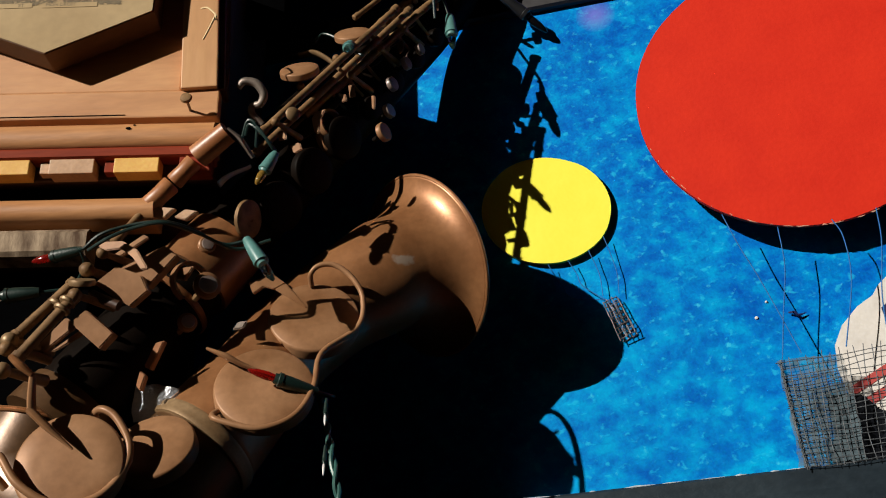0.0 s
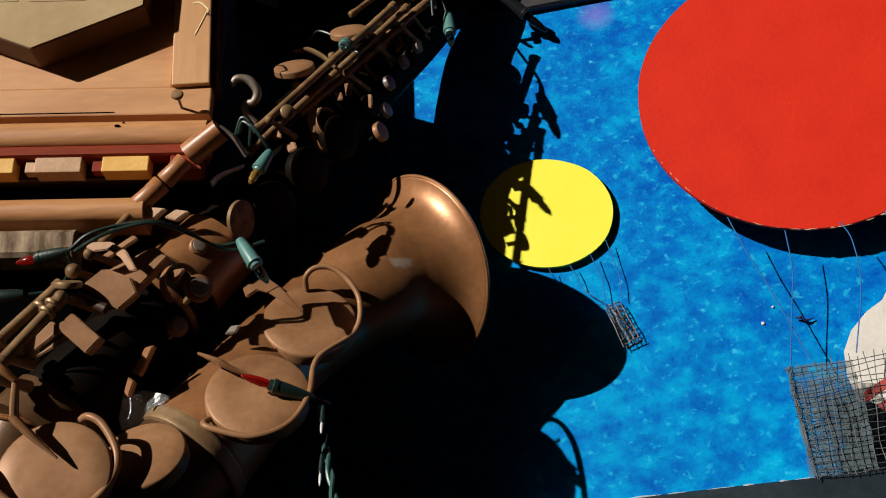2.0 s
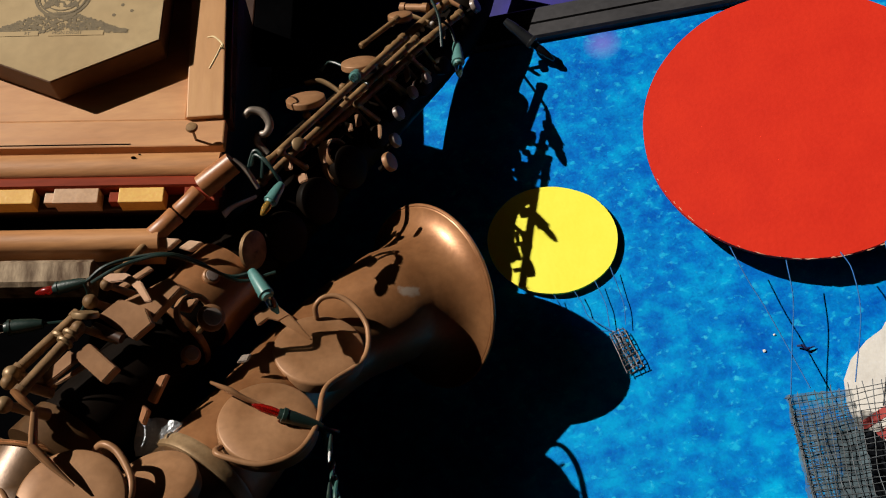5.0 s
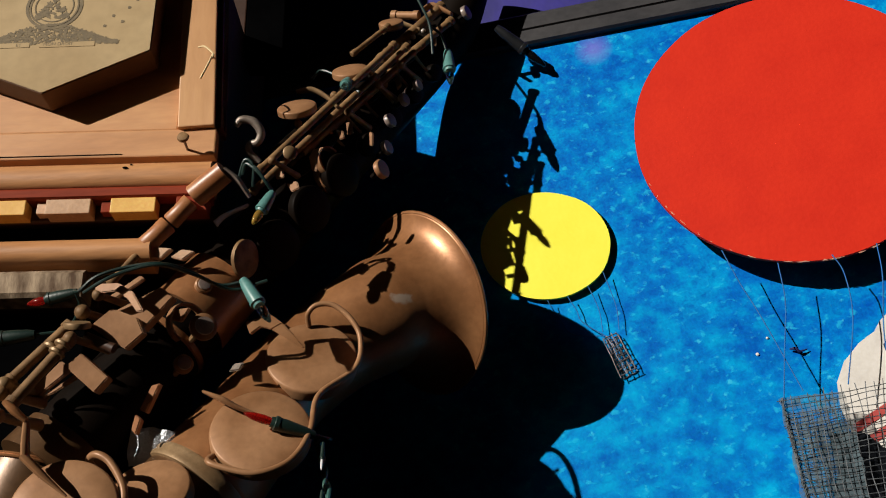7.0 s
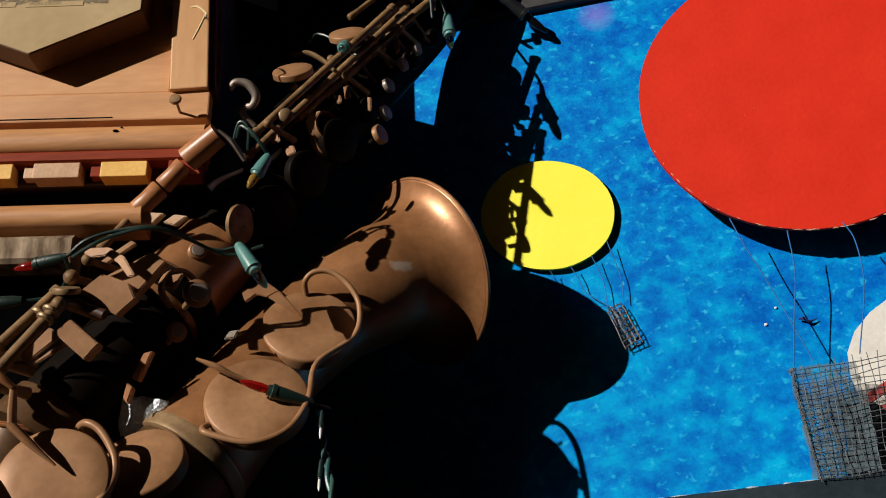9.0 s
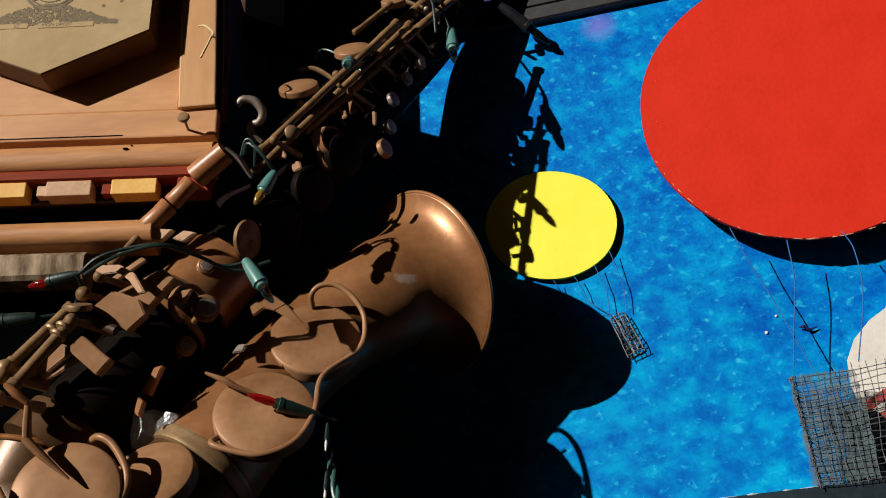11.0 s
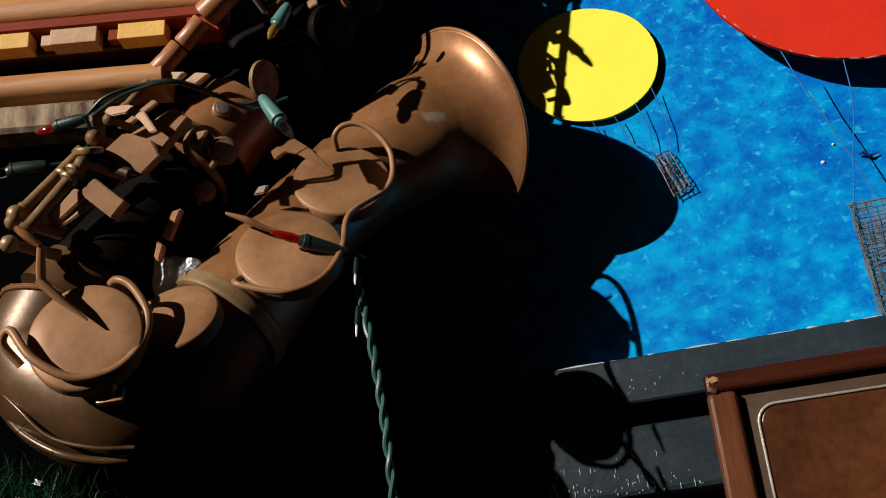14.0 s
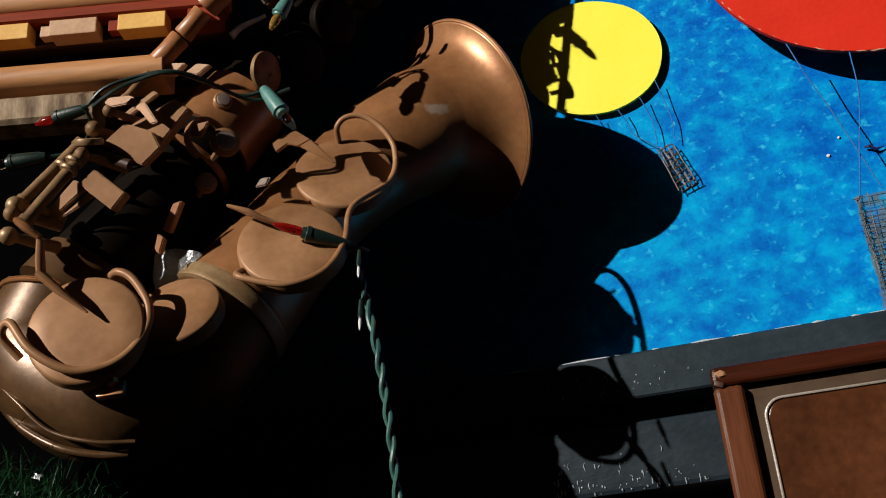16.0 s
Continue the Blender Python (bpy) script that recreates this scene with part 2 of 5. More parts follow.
PAPER = mat("aged_paper", (0.50, 0.370, 0.205), (0.40, 0.280, 0.145), 0.7, scale=13, bump=0.05, fine=0.15, spec=0.2)
INK = mat("grey_print", (0.225, 0.172, 0.100), (0.150, 0.114, 0.066), 0.8, scale=220, bump=0.0)
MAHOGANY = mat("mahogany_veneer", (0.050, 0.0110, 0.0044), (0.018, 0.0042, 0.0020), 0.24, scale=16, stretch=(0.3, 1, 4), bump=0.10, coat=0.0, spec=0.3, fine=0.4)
# Same veneer with upright grain, coloured lighter to stand for sun on the side.
MAHOGANY_UP = mat("lightened_mahogany_upright", (0.130, 0.042, 0.018), (0.055, 0.016, 0.007), 0.26, scale=16, stretch=(4, 1, 0.3), bump=0.10, coat=0.0, spec=0.3, fine=0.4)
TAUPE = mat("taupe_plastic_surround", (0.085, 0.054, 0.035), (0.060, 0.036, 0.022), 0.4, scale=30, bump=0.03, spec=0.3)
SCREEN = mat("brown_panel", (0.098, 0.031, 0.0110), (0.046, 0.0145, 0.0056), 0.28, scale=22, bump=0.12, spec=0.3, fine=0.45)
CHROME = mat("scuffed_chrome", (0.55, 0.50, 0.45), (0.36, 0.32, 0.28), 0.3, metal=0.4, scale=70)
RAW = mat("bare_chipboard", (0.38, 0.19, 0.095), rough=0.8)
SOCKET = mat("sea_green_plastic", (0.100, 0.255, 0.240), (0.070, 0.185, 0.172), 0.4, scale=60, bump=0.03)
WIRE_GREEN = mat("green_wire", (0.010, 0.032, 0.027), (0.006, 0.020, 0.017), 0.4, scale=60)
DARK_GREEN = mat("dark_green_plastic", (0.010, 0.028, 0.022), (0.006, 0.018, 0.015), 0.4, scale=60)
BULB_RED = glass("red_bulb_glass", (0.55, 0.02, 0.015))
BULB_CLEAR = glass("clear_bulb_glass", (0.9, 0.88, 0.82), 0.03, 1.0)
# White bulb colour that stands in for the glint on clear glass.
BULB_GLINT = mat("glint_white_bulb", (0.75, 0.76, 0.74), (0.62, 0.64, 0.63), 0.15, scale=200, bump=0.0)
BULB_AMBER = glass("amber_bulb_glass", (0.75, 0.45, 0.10))
BULB_BLACK = mat("black_glass", (0.006, 0.006, 0.008), rough=0.12, spec=0.8)
BLACK_PLASTIC = mat("black_plastic", (0.02, 0.021, 0.024), (0.012, 0.013, 0.015), 0.3, scale=60)
MESH = mat("galvanised_wire", (0.15, 0.165, 0.18), (0.04, 0.044, 0.05), 0.5, metal=0.3, scale=80)
MESH_BLACK = mat("blackened_wire", (0.15, 0.15, 0.16), (0.03, 0.03, 0.03), 0.45, metal=0.4, scale=80)
THREAD = mat("blue_grey_thread", (0.012, 0.15, 0.42), (0.006, 0.11, 0.36), 0.7, scale=200)
STRAW = mat("straw", (0.80, 0.62, 0.34), rough=0.6)
FOIL = mat("crumpled_silver_foil", (0.50, 0.52, 0.55), (0.30, 0.32, 0.35), 0.42, metal=0.6, scale=60, bump=0.4)
WIRE_TEAL = mat("pale_green_wire", (0.045, 0.130, 0.112), (0.028, 0.085, 0.074), 0.35, scale=60)
NEEDLE = mat("green_tinsel", (0.010, 0.064, 0.022), (0.005, 0.032, 0.011), 0.45, scale=50, spec=0.25)
PLASTER = mat("dark_plaster", (0.045, 0.040, 0.036), (0.03, 0.027, 0.024), 0.9, scale=6)
BOARDS = mat("dark_floorboards", (0.05, 0.03, 0.02), (0.03, 0.018, 0.012), 0.6, scale=6, stretch=(0.3, 2, 1))
# Near-black wood; in recesses and blockers it stands in for shade.
NEAR_BLACK = mat("near_black_wood", (0.002, 0.002, 0.0022), (0.0012, 0.0012, 0.0014), 0.8, scale=18, spec=0.0)

# ---- builders ----


def thing(name, at, label, category, group="", kind=""):
    ob = new(name)
    ob.location = at
    ob.empty_display_size = 0.02
    return tagged(ob, label, category, group, kind)


def origin(ob):
    p = Vector(ob.location)
    while ob.parent:
        ob = ob.parent
        p += Vector(ob.location)
    return p


def part(name, bm, material, parent=None, label="", smooth=True):
    """Links a bmesh, given in world places, as one mesh object under a thing or a part."""
    me = bpy.data.meshes.new(name)
    if parent is not None:
        bmesh.ops.translate(bm, verts=bm.verts, vec=-origin(parent))
    bmesh.ops.recalc_face_normals(bm, faces=bm.faces)
    for f in bm.faces:
        f.smooth = smooth
    if smooth:
        for e in bm.edges:
            if len(e.link_faces) == 2 and e.calc_face_angle(0) > 0.7:
                e.smooth = False
    bm.to_mesh(me)
    bm.free()
    me.materials.append(material)
    ob = new(name, me)
    ob.parent = parent
    return tagged(ob, label) if label else ob


def curve_through(points, steps=6):
    """A smooth row of places through the given ones (Catmull-Rom)."""
    p = [Vector(q) for q in points]
    if len(p) < 3:
        return p
    p = [2 * p[0] - p[1], *p, 2 * p[-1] - p[-2]]
    out = []
    for a, b, c, d in zip(p, p[1:], p[2:], p[3:]):
        for i in range(steps):
            t = i / steps
            out.append(0.5 * (2 * b + (c - a) * t + (2 * a - 5 * b + 4 * c - d) * t * t + (3 * b - a - 3 * c + d) * t ** 3))
    out.append(p[-2])
    return out


def spread(values, n):
    """n values laid evenly along the given ones."""
    return [float(v) for v in np.interp(np.linspace(0, len(values) - 1, n), range(len(values)), values)]


def tube(points, radii, segs=16, steps=6, bm=None, caps=True, flat=1.0, side=None):
    """A round (or flattened) bar along a smooth line, with its radius given along the way."""
    bm = bm or bmesh.new()
    line = curve_through(points, steps)
    r = spread(radii if isinstance(radii, (list, tuple)) else [radii, radii], len(line))
    ref = Vector(side) if side is not None else None
    rings = []
    for i, p in enumerate(line):
        d = (line[min(i + 1, len(line) - 1)] - line[max(i - 1, 0)]).normalized()
        if ref is None:
            ref = d.orthogonal()
        u = (ref - d * ref.dot(d)).normalized()
        if side is None:
            ref = u
        v = d.cross(u)
        rings.append([bm.verts.new(p + r[i] * (math.cos(a) * u + flat * math.sin(a) * v)) for a in (2 * math.pi * k / segs for k in range(segs))])
    for a, b in zip(rings, rings[1:]):
        for k in range(segs):
            bm.faces.new((a[k], a[(k + 1) % segs], b[(k + 1) % segs], b[k]))
    if caps:
        bm.faces.new(rings[0])
        bm.faces.new(rings[-1])
    return bm


def axes(at, way, up=(0, 0, 1)):
    """A pose whose z runs along way."""
    z = Vector(way).normalized()
    x = Vector(up).cross(z)
    x = x.normalized() if x.length > 1e-4 else z.orthogonal().normalized()
    y = z.cross(x)
    return Matrix.Translation(at) @ Matrix((x, y, z)).transposed().to_4x4()


def lathe(profile, m, segs=32, bm=None):
    """Turns (radius, height) pairs round the z of the pose m."""
    bm = bm or bmesh.new()
    rings = []
    for r, h in profile:
        if r < 1e-6:
            rings.append([bm.verts.new(m @ Vector((0, 0, h)))])
        else:
            rings.append([bm.verts.new(m @ Vector((r * math.cos(a), r * math.sin(a), h))) for a in (2 * math.pi * k / segs for k in range(segs))])
    for a, b in zip(rings, rings[1:]):
        for k in range(segs):
            q = [a[k % len(a)], a[(k + 1) % len(a)], b[(k + 1) % len(b)], b[k % len(b)]]
            q = [v for i, v in enumerate(q) if v not in q[:i]]
            if len(q) > 2:
                bm.faces.new(q)
    return bm


def box(m, size, bevel=0.001, bm=None, segs=2):
    """A block of that size centred on the pose m, with rounded edges."""
    out = bmesh.new()
    bmesh.ops.create_cube(out, size=1.0, matrix=m @ Matrix.Diagonal((*size, 1)))
    if bevel:
        bmesh.ops.bevel(out, geom=out.edges[:], offset=bevel, segments=segs, affect="EDGES", profile=0.5)
    if bm is None:
        return out
    me = bpy.data.meshes.new("tmp")
    out.to_mesh(me)
    out.free()
    bm.from_mesh(me)
    bpy.data.meshes.remove(me)
    return bm


def prism(outline, m, depth, bevel=0.0):
    """A flat outline in the x, z of the pose m, given depth along its y (front face at y = 0)."""
    bm = bmesh.new()
    a = [bm.verts.new(m @ Vector((x, 0, z))) for x, z in outline]
    b = [bm.verts.new(m @ Vector((x, depth, z))) for x, z in outline]
    bm.faces.new(a)
    bm.faces.new(b[::-1])
    for i in range(len(a)):
        j = (i + 1) % len(a)
        bm.faces.new((a[i], b[i], b[j], a[j]))
    if bevel:
        bmesh.ops.bevel(bm, geom=bm.edges[:], offset=bevel, segments=2, affect="EDGES", profile=0.5)
    return bm


def extruded(profile, m, length):
    """A moulding: a (y, z) profile run along the x of the pose m from 0 to length."""
    bm = bmesh.new()
    a = [bm.verts.new(m @ Vector((0, y, z))) for y, z in profile]
    b = [bm.verts.new(m @ Vector((length, y, z))) for y, z in profile]
    bm.faces.new(a)
    bm.faces.new(b[::-1])
    for i in range(len(a)):
        j = (i + 1) % len(a)
        bm.faces.new((a[i], b[i], b[j], a[j]))
    return bm


def half_round(z_top, z_low, out, back=0.02, n=10):
    """Profile of a half-round moulding standing out from y = 0 towards the viewer."""
    c, h = (z_top + z_low) / 2, (z_top - z_low) / 2
    return [(back, z_top)] + [(-out * math.sin(math.pi * k / n), c + h * math.cos(math.pi * k / n)) for k in range(n + 1)] + [(back, z_low)]


def ragged_disc(m, radius, depth, seed, n=120, rough=0.006, oval=(0.0, 0.0)):
    """A hand-cut round card: slightly uneven outline, longer along the angle that oval gives, thin."""
    rnd = random.Random(seed)
    bits = [(k, rnd.uniform(-1, 1), rnd.uniform(0, 6.3)) for k in (2, 3, 5, 9, 14)]
    pts = []
    for i in range(n):
        a = 2 * math.pi * i / n
        r = radius * (1 + rough * sum(w * math.sin(k * a + p) / (1 + 0.25 * k) for k, w, p in bits)) + oval[0] * math.cos(2 * (a - radians(oval[1])))
        pts.append((r * math.cos(a), r * math.sin(a)))
    return prism(pts, m, depth)


# ---- the room ----


def slab(name, centre, size, material, label, category, kind="structure"):
    return tagged(part(name, box(pose(*centre), size, 0.004), material, None, "", False), label, category, "", kind)


slab("floor", (0.1, -0.7, -0.05), (2.8, 3.3, 0.1), BOARDS, "dark worn floorboards", "floor")
slab("ceiling", (0.1, -0.7, 3.75), (2.8, 3.3, 0.1), PLASTER, "dark plain ceiling", "ceiling")
slab("wall_north", (0.1, 0.87, 1.85), (2.8, 0.1, 3.7), PLASTER, "dark plastered wall behind the display", "wall")
slab("wall_south", (0.1, -2.3, 1.85), (2.8, 0.1, 3.7), PLASTER, "dark plastered wall", "wall")
slab("wall_east", (1.45, -0.7, 1.85), (0.1, 3.1, 3.7), PLASTER, "dark plastered wall", "wall")
# the west wall has one tall opening through which the low sun comes in
slab("wall_west", (-1.25, 0.41, 1.85), (0.1, 0.82, 3.7), PLASTER, "dark plastered wall beside a tall opening", "wall")
slab("wall_west", (-1.25, -2.05, 1.85), (0.1, 0.4, 3.7), PLASTER, "dark plastered wall beside a tall opening", "wall")
slab("wall_west", (-1.25, -0.925, 0.75), (0.1, 1.85, 1.5), PLASTER, "dark plastered wall under a tall opening", "wall")
slab("wall_west", (-1.25, -0.925, 3.64), (0.1, 1.85, 0.12), PLASTER, "dark plastered wall above a tall opening", "wall")
slab("display_shelf", (0.0, 0.60, 1.485), (1.7, 0.44, 0.03), NEAR_BLACK, "black painted wooden display shelf fixed to the wall", "shelf")

# ---- the painting ----
PY = 0.780
painting = thing("framed_painting", (0.0, PY, 2.0), "blue dabbed painting in a charcoal wooden frame", "painting")
part("canvas", box(pose(0.09, PY + 0.011, 1.962), (0.99, 0.022, 0.50), 0.002), CANVAS, painting, "canvas dabbed with blue and cyan acrylic", False)


def frame_rail(length, m):
    """One rail of the frame: a flat inner face, a groove, a raised outer face."""
    prof = [(0.030, 0.0), (-0.006, 0.0), (-0.009, 0.002), (-0.008, 0.0165), (-0.005, 0.0178), (-0.008, 0.0192), (-0.006, 0.037), (-0.003, 0.040), (0.030, 0.040)]
    return extruded(prof, m, length)


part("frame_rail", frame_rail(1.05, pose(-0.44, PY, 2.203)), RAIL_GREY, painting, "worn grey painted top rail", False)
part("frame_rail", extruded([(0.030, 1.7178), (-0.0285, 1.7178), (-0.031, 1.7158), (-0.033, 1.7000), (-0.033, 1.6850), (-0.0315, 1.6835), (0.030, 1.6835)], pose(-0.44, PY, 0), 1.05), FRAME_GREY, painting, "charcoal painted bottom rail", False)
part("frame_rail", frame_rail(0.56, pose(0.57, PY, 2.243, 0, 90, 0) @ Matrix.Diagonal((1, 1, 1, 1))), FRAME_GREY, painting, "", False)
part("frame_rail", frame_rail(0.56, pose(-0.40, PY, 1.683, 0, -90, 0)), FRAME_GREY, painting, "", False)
wear = random.Random(5)
at_x = -0.16
while at_x < 0.50:
    run = 0.006 + 0.05 * wear.random() ** 2
    tall = wear.uniform(0.0003, 0.0009)
    part("worn_edge", tube([(at_x, PY - 0.0285, 1.7176), (at_x + run * 0.4, PY - 0.0292, 1.7176), (at_x + run, PY - 0.0285, 1.7176)], [0.0001, tall, 0.0001], 6, 4), DRIP, painting, "pale worn paint along the lower edge")
    at_x += run + 0.022 * wear.random()
upper = thing("upper_painting", (0.0, 0.80, 2.4), "purple and blue painted board above the framed painting", "painting")
part("board", box(pose(0.1, 0.806, 2.42), (1.0, 0.02, 0.34), 0.002), PURPLE, upper, "", False)
ledge = thing("ledge_board", (0.0, 0.80, 1.65), "scuffed charcoal painted board below the painting", "board")
part("board", box(pose(0.05, 0.778, 1.6415), (1.1, 0.078, 0.049), 0.004), FRAME_GREY, ledge, "", False)

rf = random.Random(77)
flecks = bmesh.new()
for _ in range(120):
    x, z = -0.01 - 0.12 * rf.random() ** 0.6, rf.choice((rf.uniform(1.619, 1.645), rf.uniform(1.619, 1.630), rf.uniform(1.619, 1.632), rf.uniform(1.690, 1.705)))
    y = 0.7387 if z < 1.67 else 0.7470
    h, w = 0.0004 + 0.0028 * rf.random() ** 3 * (0.4 if z > 1.67 else 1), rf.uniform(0.00015, 0.0005)
    tube([(x, y, z - h), (x + rf.uniform(-0.0008, 0.0008), y - 0.0004, z), (x, y, z + h)], [w * 0.4, w, w * 0.3], 5, 2, flecks)
tagged(part("paint_flecks", flecks, DRIP, ledge, "drips and flecks of pale paint"), "", "", "", "stuff")
for x, z, r in ((0.110, 1.851, 0.0016), (0.1205, 1.864, 0.0012)):
    part("paint_blob", lathe([(0, -0.0015), (r * 0.7, -0.001), (r, 0), (0, 0.0003)], axes((x, PY - 0.0004, z), (0, 1, 0)), 10), WHITE, painting, "raised blob of white paint")

# ---- balloons on the painting ----
red = thing("balloon_cutout", (0.178, 0.752, 2.05), "large red round card balloon standing off the painting", "cut-out", "card balloons")
part("disc", ragged_disc(pose(0.1775, 0.748, 2.0490), 0.1362, 0.004, 3, rough=0.004, oval=(0.0012, 20)), RED, red, "hand-cut red card disc", False)
part("spacer", lathe([(0, 0), (0.012, 0), (0.012, 0.0285), (0, 0.0285)], axes((0.1775, 0.7515, 2.0490), (0, 1, 0))), CARD_EDGE, red)
torn = random.Random(14)
angle = 196.0
while angle < 330:
    run = torn.uniform(1.5, 6.0)
    fringe = [(0.1775 + (0.1360 + torn.uniform(-0.0004, 0.0007)) * math.cos(radians(angle + run * f)) , 0.7484, 2.0490 + (0.1358 + torn.uniform(-0.0004, 0.0006)) * math.sin(radians(angle + run * f))) for f in (0, 0.3, 0.6, 1)]
    part("torn_edge", tube(fringe, [0.0002, torn.uniform(0.0003, 0.0008), torn.uniform(0.0003, 0.0007), 0.0002], 6, 3), TORN, red, "pale torn card edge")
    angle += run + torn.uniform(0, 5)
yel = thing("balloon_cutout", (-0.0545, 0.772, 1.980), "small yellow round card balloon close to the painting", "cut-out", "card balloons")
part("disc", ragged_disc(pose(-0.0545, 0.7730, 1.9800), 0.0565, 0.003, 8, rough=0.008, oval=(0.0032, -20)), YELLOW, yel, "hand-cut yellow card disc", False)
part("spacer", lathe([(0, 0), (0.010, 0), (0.010, 0.0045), (0, 0.0045)], axes((-0.0545, 0.7758, 1.9800), (0, 1, 0))), CARD_EDGE, yel)


def net(parent, corners, across, down, r, material, wobble, seed, name="wire"):
    """A wire net between four corners (top left, top right, low right, low left), each wire a bent bar with loose ends."""
    rnd = random.Random(seed)
    tl, tr, lr, ll = [Vector(c) for c in corners]

    def at(u, v):
        return tl.lerp(tr, u).lerp(ll.lerp(lr, u), v) + Vector([rnd.uniform(-wobble, wobble) for _ in range(3)])

    for i in range(across):
        u = i / (across - 1)
        part(name, tube([at(u, v) for v in (-0.04 * rnd.random(), 0.25, 0.5, 0.75, 1.0)], r, 5, 3), material, parent)
    for j in range(down):
        v = (j + 0.2) / (down - 0.6)
        part(name, tube([at(u, v) for u in (-0.03 * rnd.random(), 0.25, 0.5, 0.75, 1.0 + 0.03 * rnd.random())], r, 5, 3), material, parent)


big = thing("wire_basket", (0.16, 0.757, 1.72), "grey galvanised wire mesh basket hung under the red balloon", "basket", "balloon baskets")
top_z, low_z = 1.799, 1.716
net(big, ((0.116, 0.743, top_z), (0.205, 0.743, top_z + 0.006), (0.196, 0.745, low_z), (0.120, 0.745, low_z)), 15, 18, 0.00034, MESH, 0.0013, 11)
net(big, ((0.121, 0.777, top_z - 0.003), (0.116, 0.743, top_z), (0.120, 0.745, low_z), (0.123, 0.776, low_z)), 6, 18, 0.0004, MESH, 0.0013, 12)
net(big, ((0.121, 0.777, top_z - 0.004), (0.205, 0.777, top_z), (0.196, 0.777, low_z), (0.123, 0.776, low_z)), 15, 18, 0.00034, MESH, 0.0009, 13)
net(big, ((0.205, 0.743, top_z + 0.006), (0.205, 0.777, top_z), (0.196, 0.777, low_z), (0.196, 0.745, low_z)), 5, 12, 0.00055, MESH, 0.0008, 14)
small = thing("wire_basket", (0.0, 0.775, 1.85), "small blackened wire mesh basket hung under the yellow balloon", "basket", "balloon baskets")
net(small, ((-0.015, 0.772, 1.882), (-0.003, 0.772, 1.886), (0.009, 0.772, 1.851), (-0.004, 0.772, 1.845)), 4, 8, 0.0005, MESH_BLACK, 0.0007, 21)
net(small, ((-0.012, 0.7785, 1.882), (-0.001, 0.7785, 1.885), (0.010, 0.7785, 1.850), (-0.002, 0.7785, 1.845)), 4, 8, 0.0005, MESH_BLACK, 0.0007, 22)

for n_points in (
    ((0.095, 0.741, 1.933), (0.104, 0.743, 1.902), (0.115, 0.745, 1.871), (0.134, 0.746, 1.806)),
    ((0.137, 0.741, 1.914), (0.136, 0.744, 1.880), (0.127, 0.745, 1.840), (0.118, 0.744, 1.800)),
    ((0.180, 0.741, 1.914), (0.186, 0.743, 1.897), (0.184, 0.744, 1.860), (0.168, 0.745, 1.806)),
    ((0.216, 0.741, 1.918), (0.214, 0.743, 1.890), (0.204, 0.744, 1.845), (0.200, 0.745, 1.806)),
):
    string = thing("string", n_points[0], "thin pale thread tying a basket to the red balloon", "string", "balloon strings")
    part("thread", tube(n_points, 0.0005, 6, 6), THREAD, string)
for n_points in (
    ((-0.058, 0.770, 1.924), (-0.054, 0.773, 1.915), (-0.049, 0.774, 1.905), (-0.040, 0.774, 1.890), (-0.012, 0.773, 1.884)),
    ((-0.040, 0.770, 1.925), (-0.034, 0.773, 1.912), (-0.030, 0.774, 1.900), (-0.012, 0.773, 1.884)),
    ((-0.021, 0.770, 1.932), (-0.016, 0.773, 1.916), (-0.014, 0.773, 1.905), (-0.014, 0.773, 1.888)),
    ((-0.006, 0.770, 1.943), (-0.001, 0.773, 1.920), (0.001, 0.773, 1.905), (0.000, 0.773, 1.888)),
):
    string = thing("string", n_points[0], "thin pale thread tying a basket to the yellow balloon", "string", "balloon strings")
    part("thread", tube(n_points, 0.0004, 6, 6), THREAD, string)
lining = thing("gauze_scrap", (0.14, 0.76, 1.72), "torn grey gauze scrap lining the wire basket", "gauze")
bm = bmesh.new()
bmesh.ops.create_grid(bm, x_segments=14, y_segments=30, size=0.5, matrix=pose(0.1400, 0.7475, 1.7590, 90, 0, 0) @ Matrix.Diagonal((0.050, 0.084, 1, 1)))
for v in bm.verts:
    v.co += 0.003 * noise.noise_vector(v.co * 60) + 0.0012 * noise.noise_vector(v.co * 260)
part("sheet", bm, GAUZE, lining)
# Dark sheet added where the basket only holds shade.
scrap = thing("basket_shade", (0.17, 0.765, 1.72), "dark crumpled sheet standing in for shade in the wire basket", "cloth")
bm = bmesh.new()
bmesh.ops.create_grid(bm, x_segments=20, y_segments=20, size=0.5, matrix=pose(0.1700, 0.7640, 1.7480, 90, 0, 0) @ Matrix.Diagonal((0.050, 0.056, 1, 1)))
for v in bm.verts:
    v.co.z -= 0.7 * max(0.0, v.co.x - 0.163)
    v.co += 0.006 * noise.noise_vector(v.co * 50) + 0.002 * noise.noise_vector(v.co * 260)
    v.co.z = max(v.co.z, 1.7165)
    v.co.y = min(v.co.y, 0.7715)
part("sheet", bm, SHADE_SHEET, scrap)
knot = thing("knot", (0.141, 0.777, 1.849), "small dark blue knotted bit of thread stuck on the painting", "knot")
part("knot", tube([(0.136, 0.777, 1.851), (0.140, 0.775, 1.850), (0.143, 0.776, 1.8475), (0.150, 0.777, 1.849)], [0.0008, 0.0014, 0.0012, 0.0003], 8), NAVY, knot)

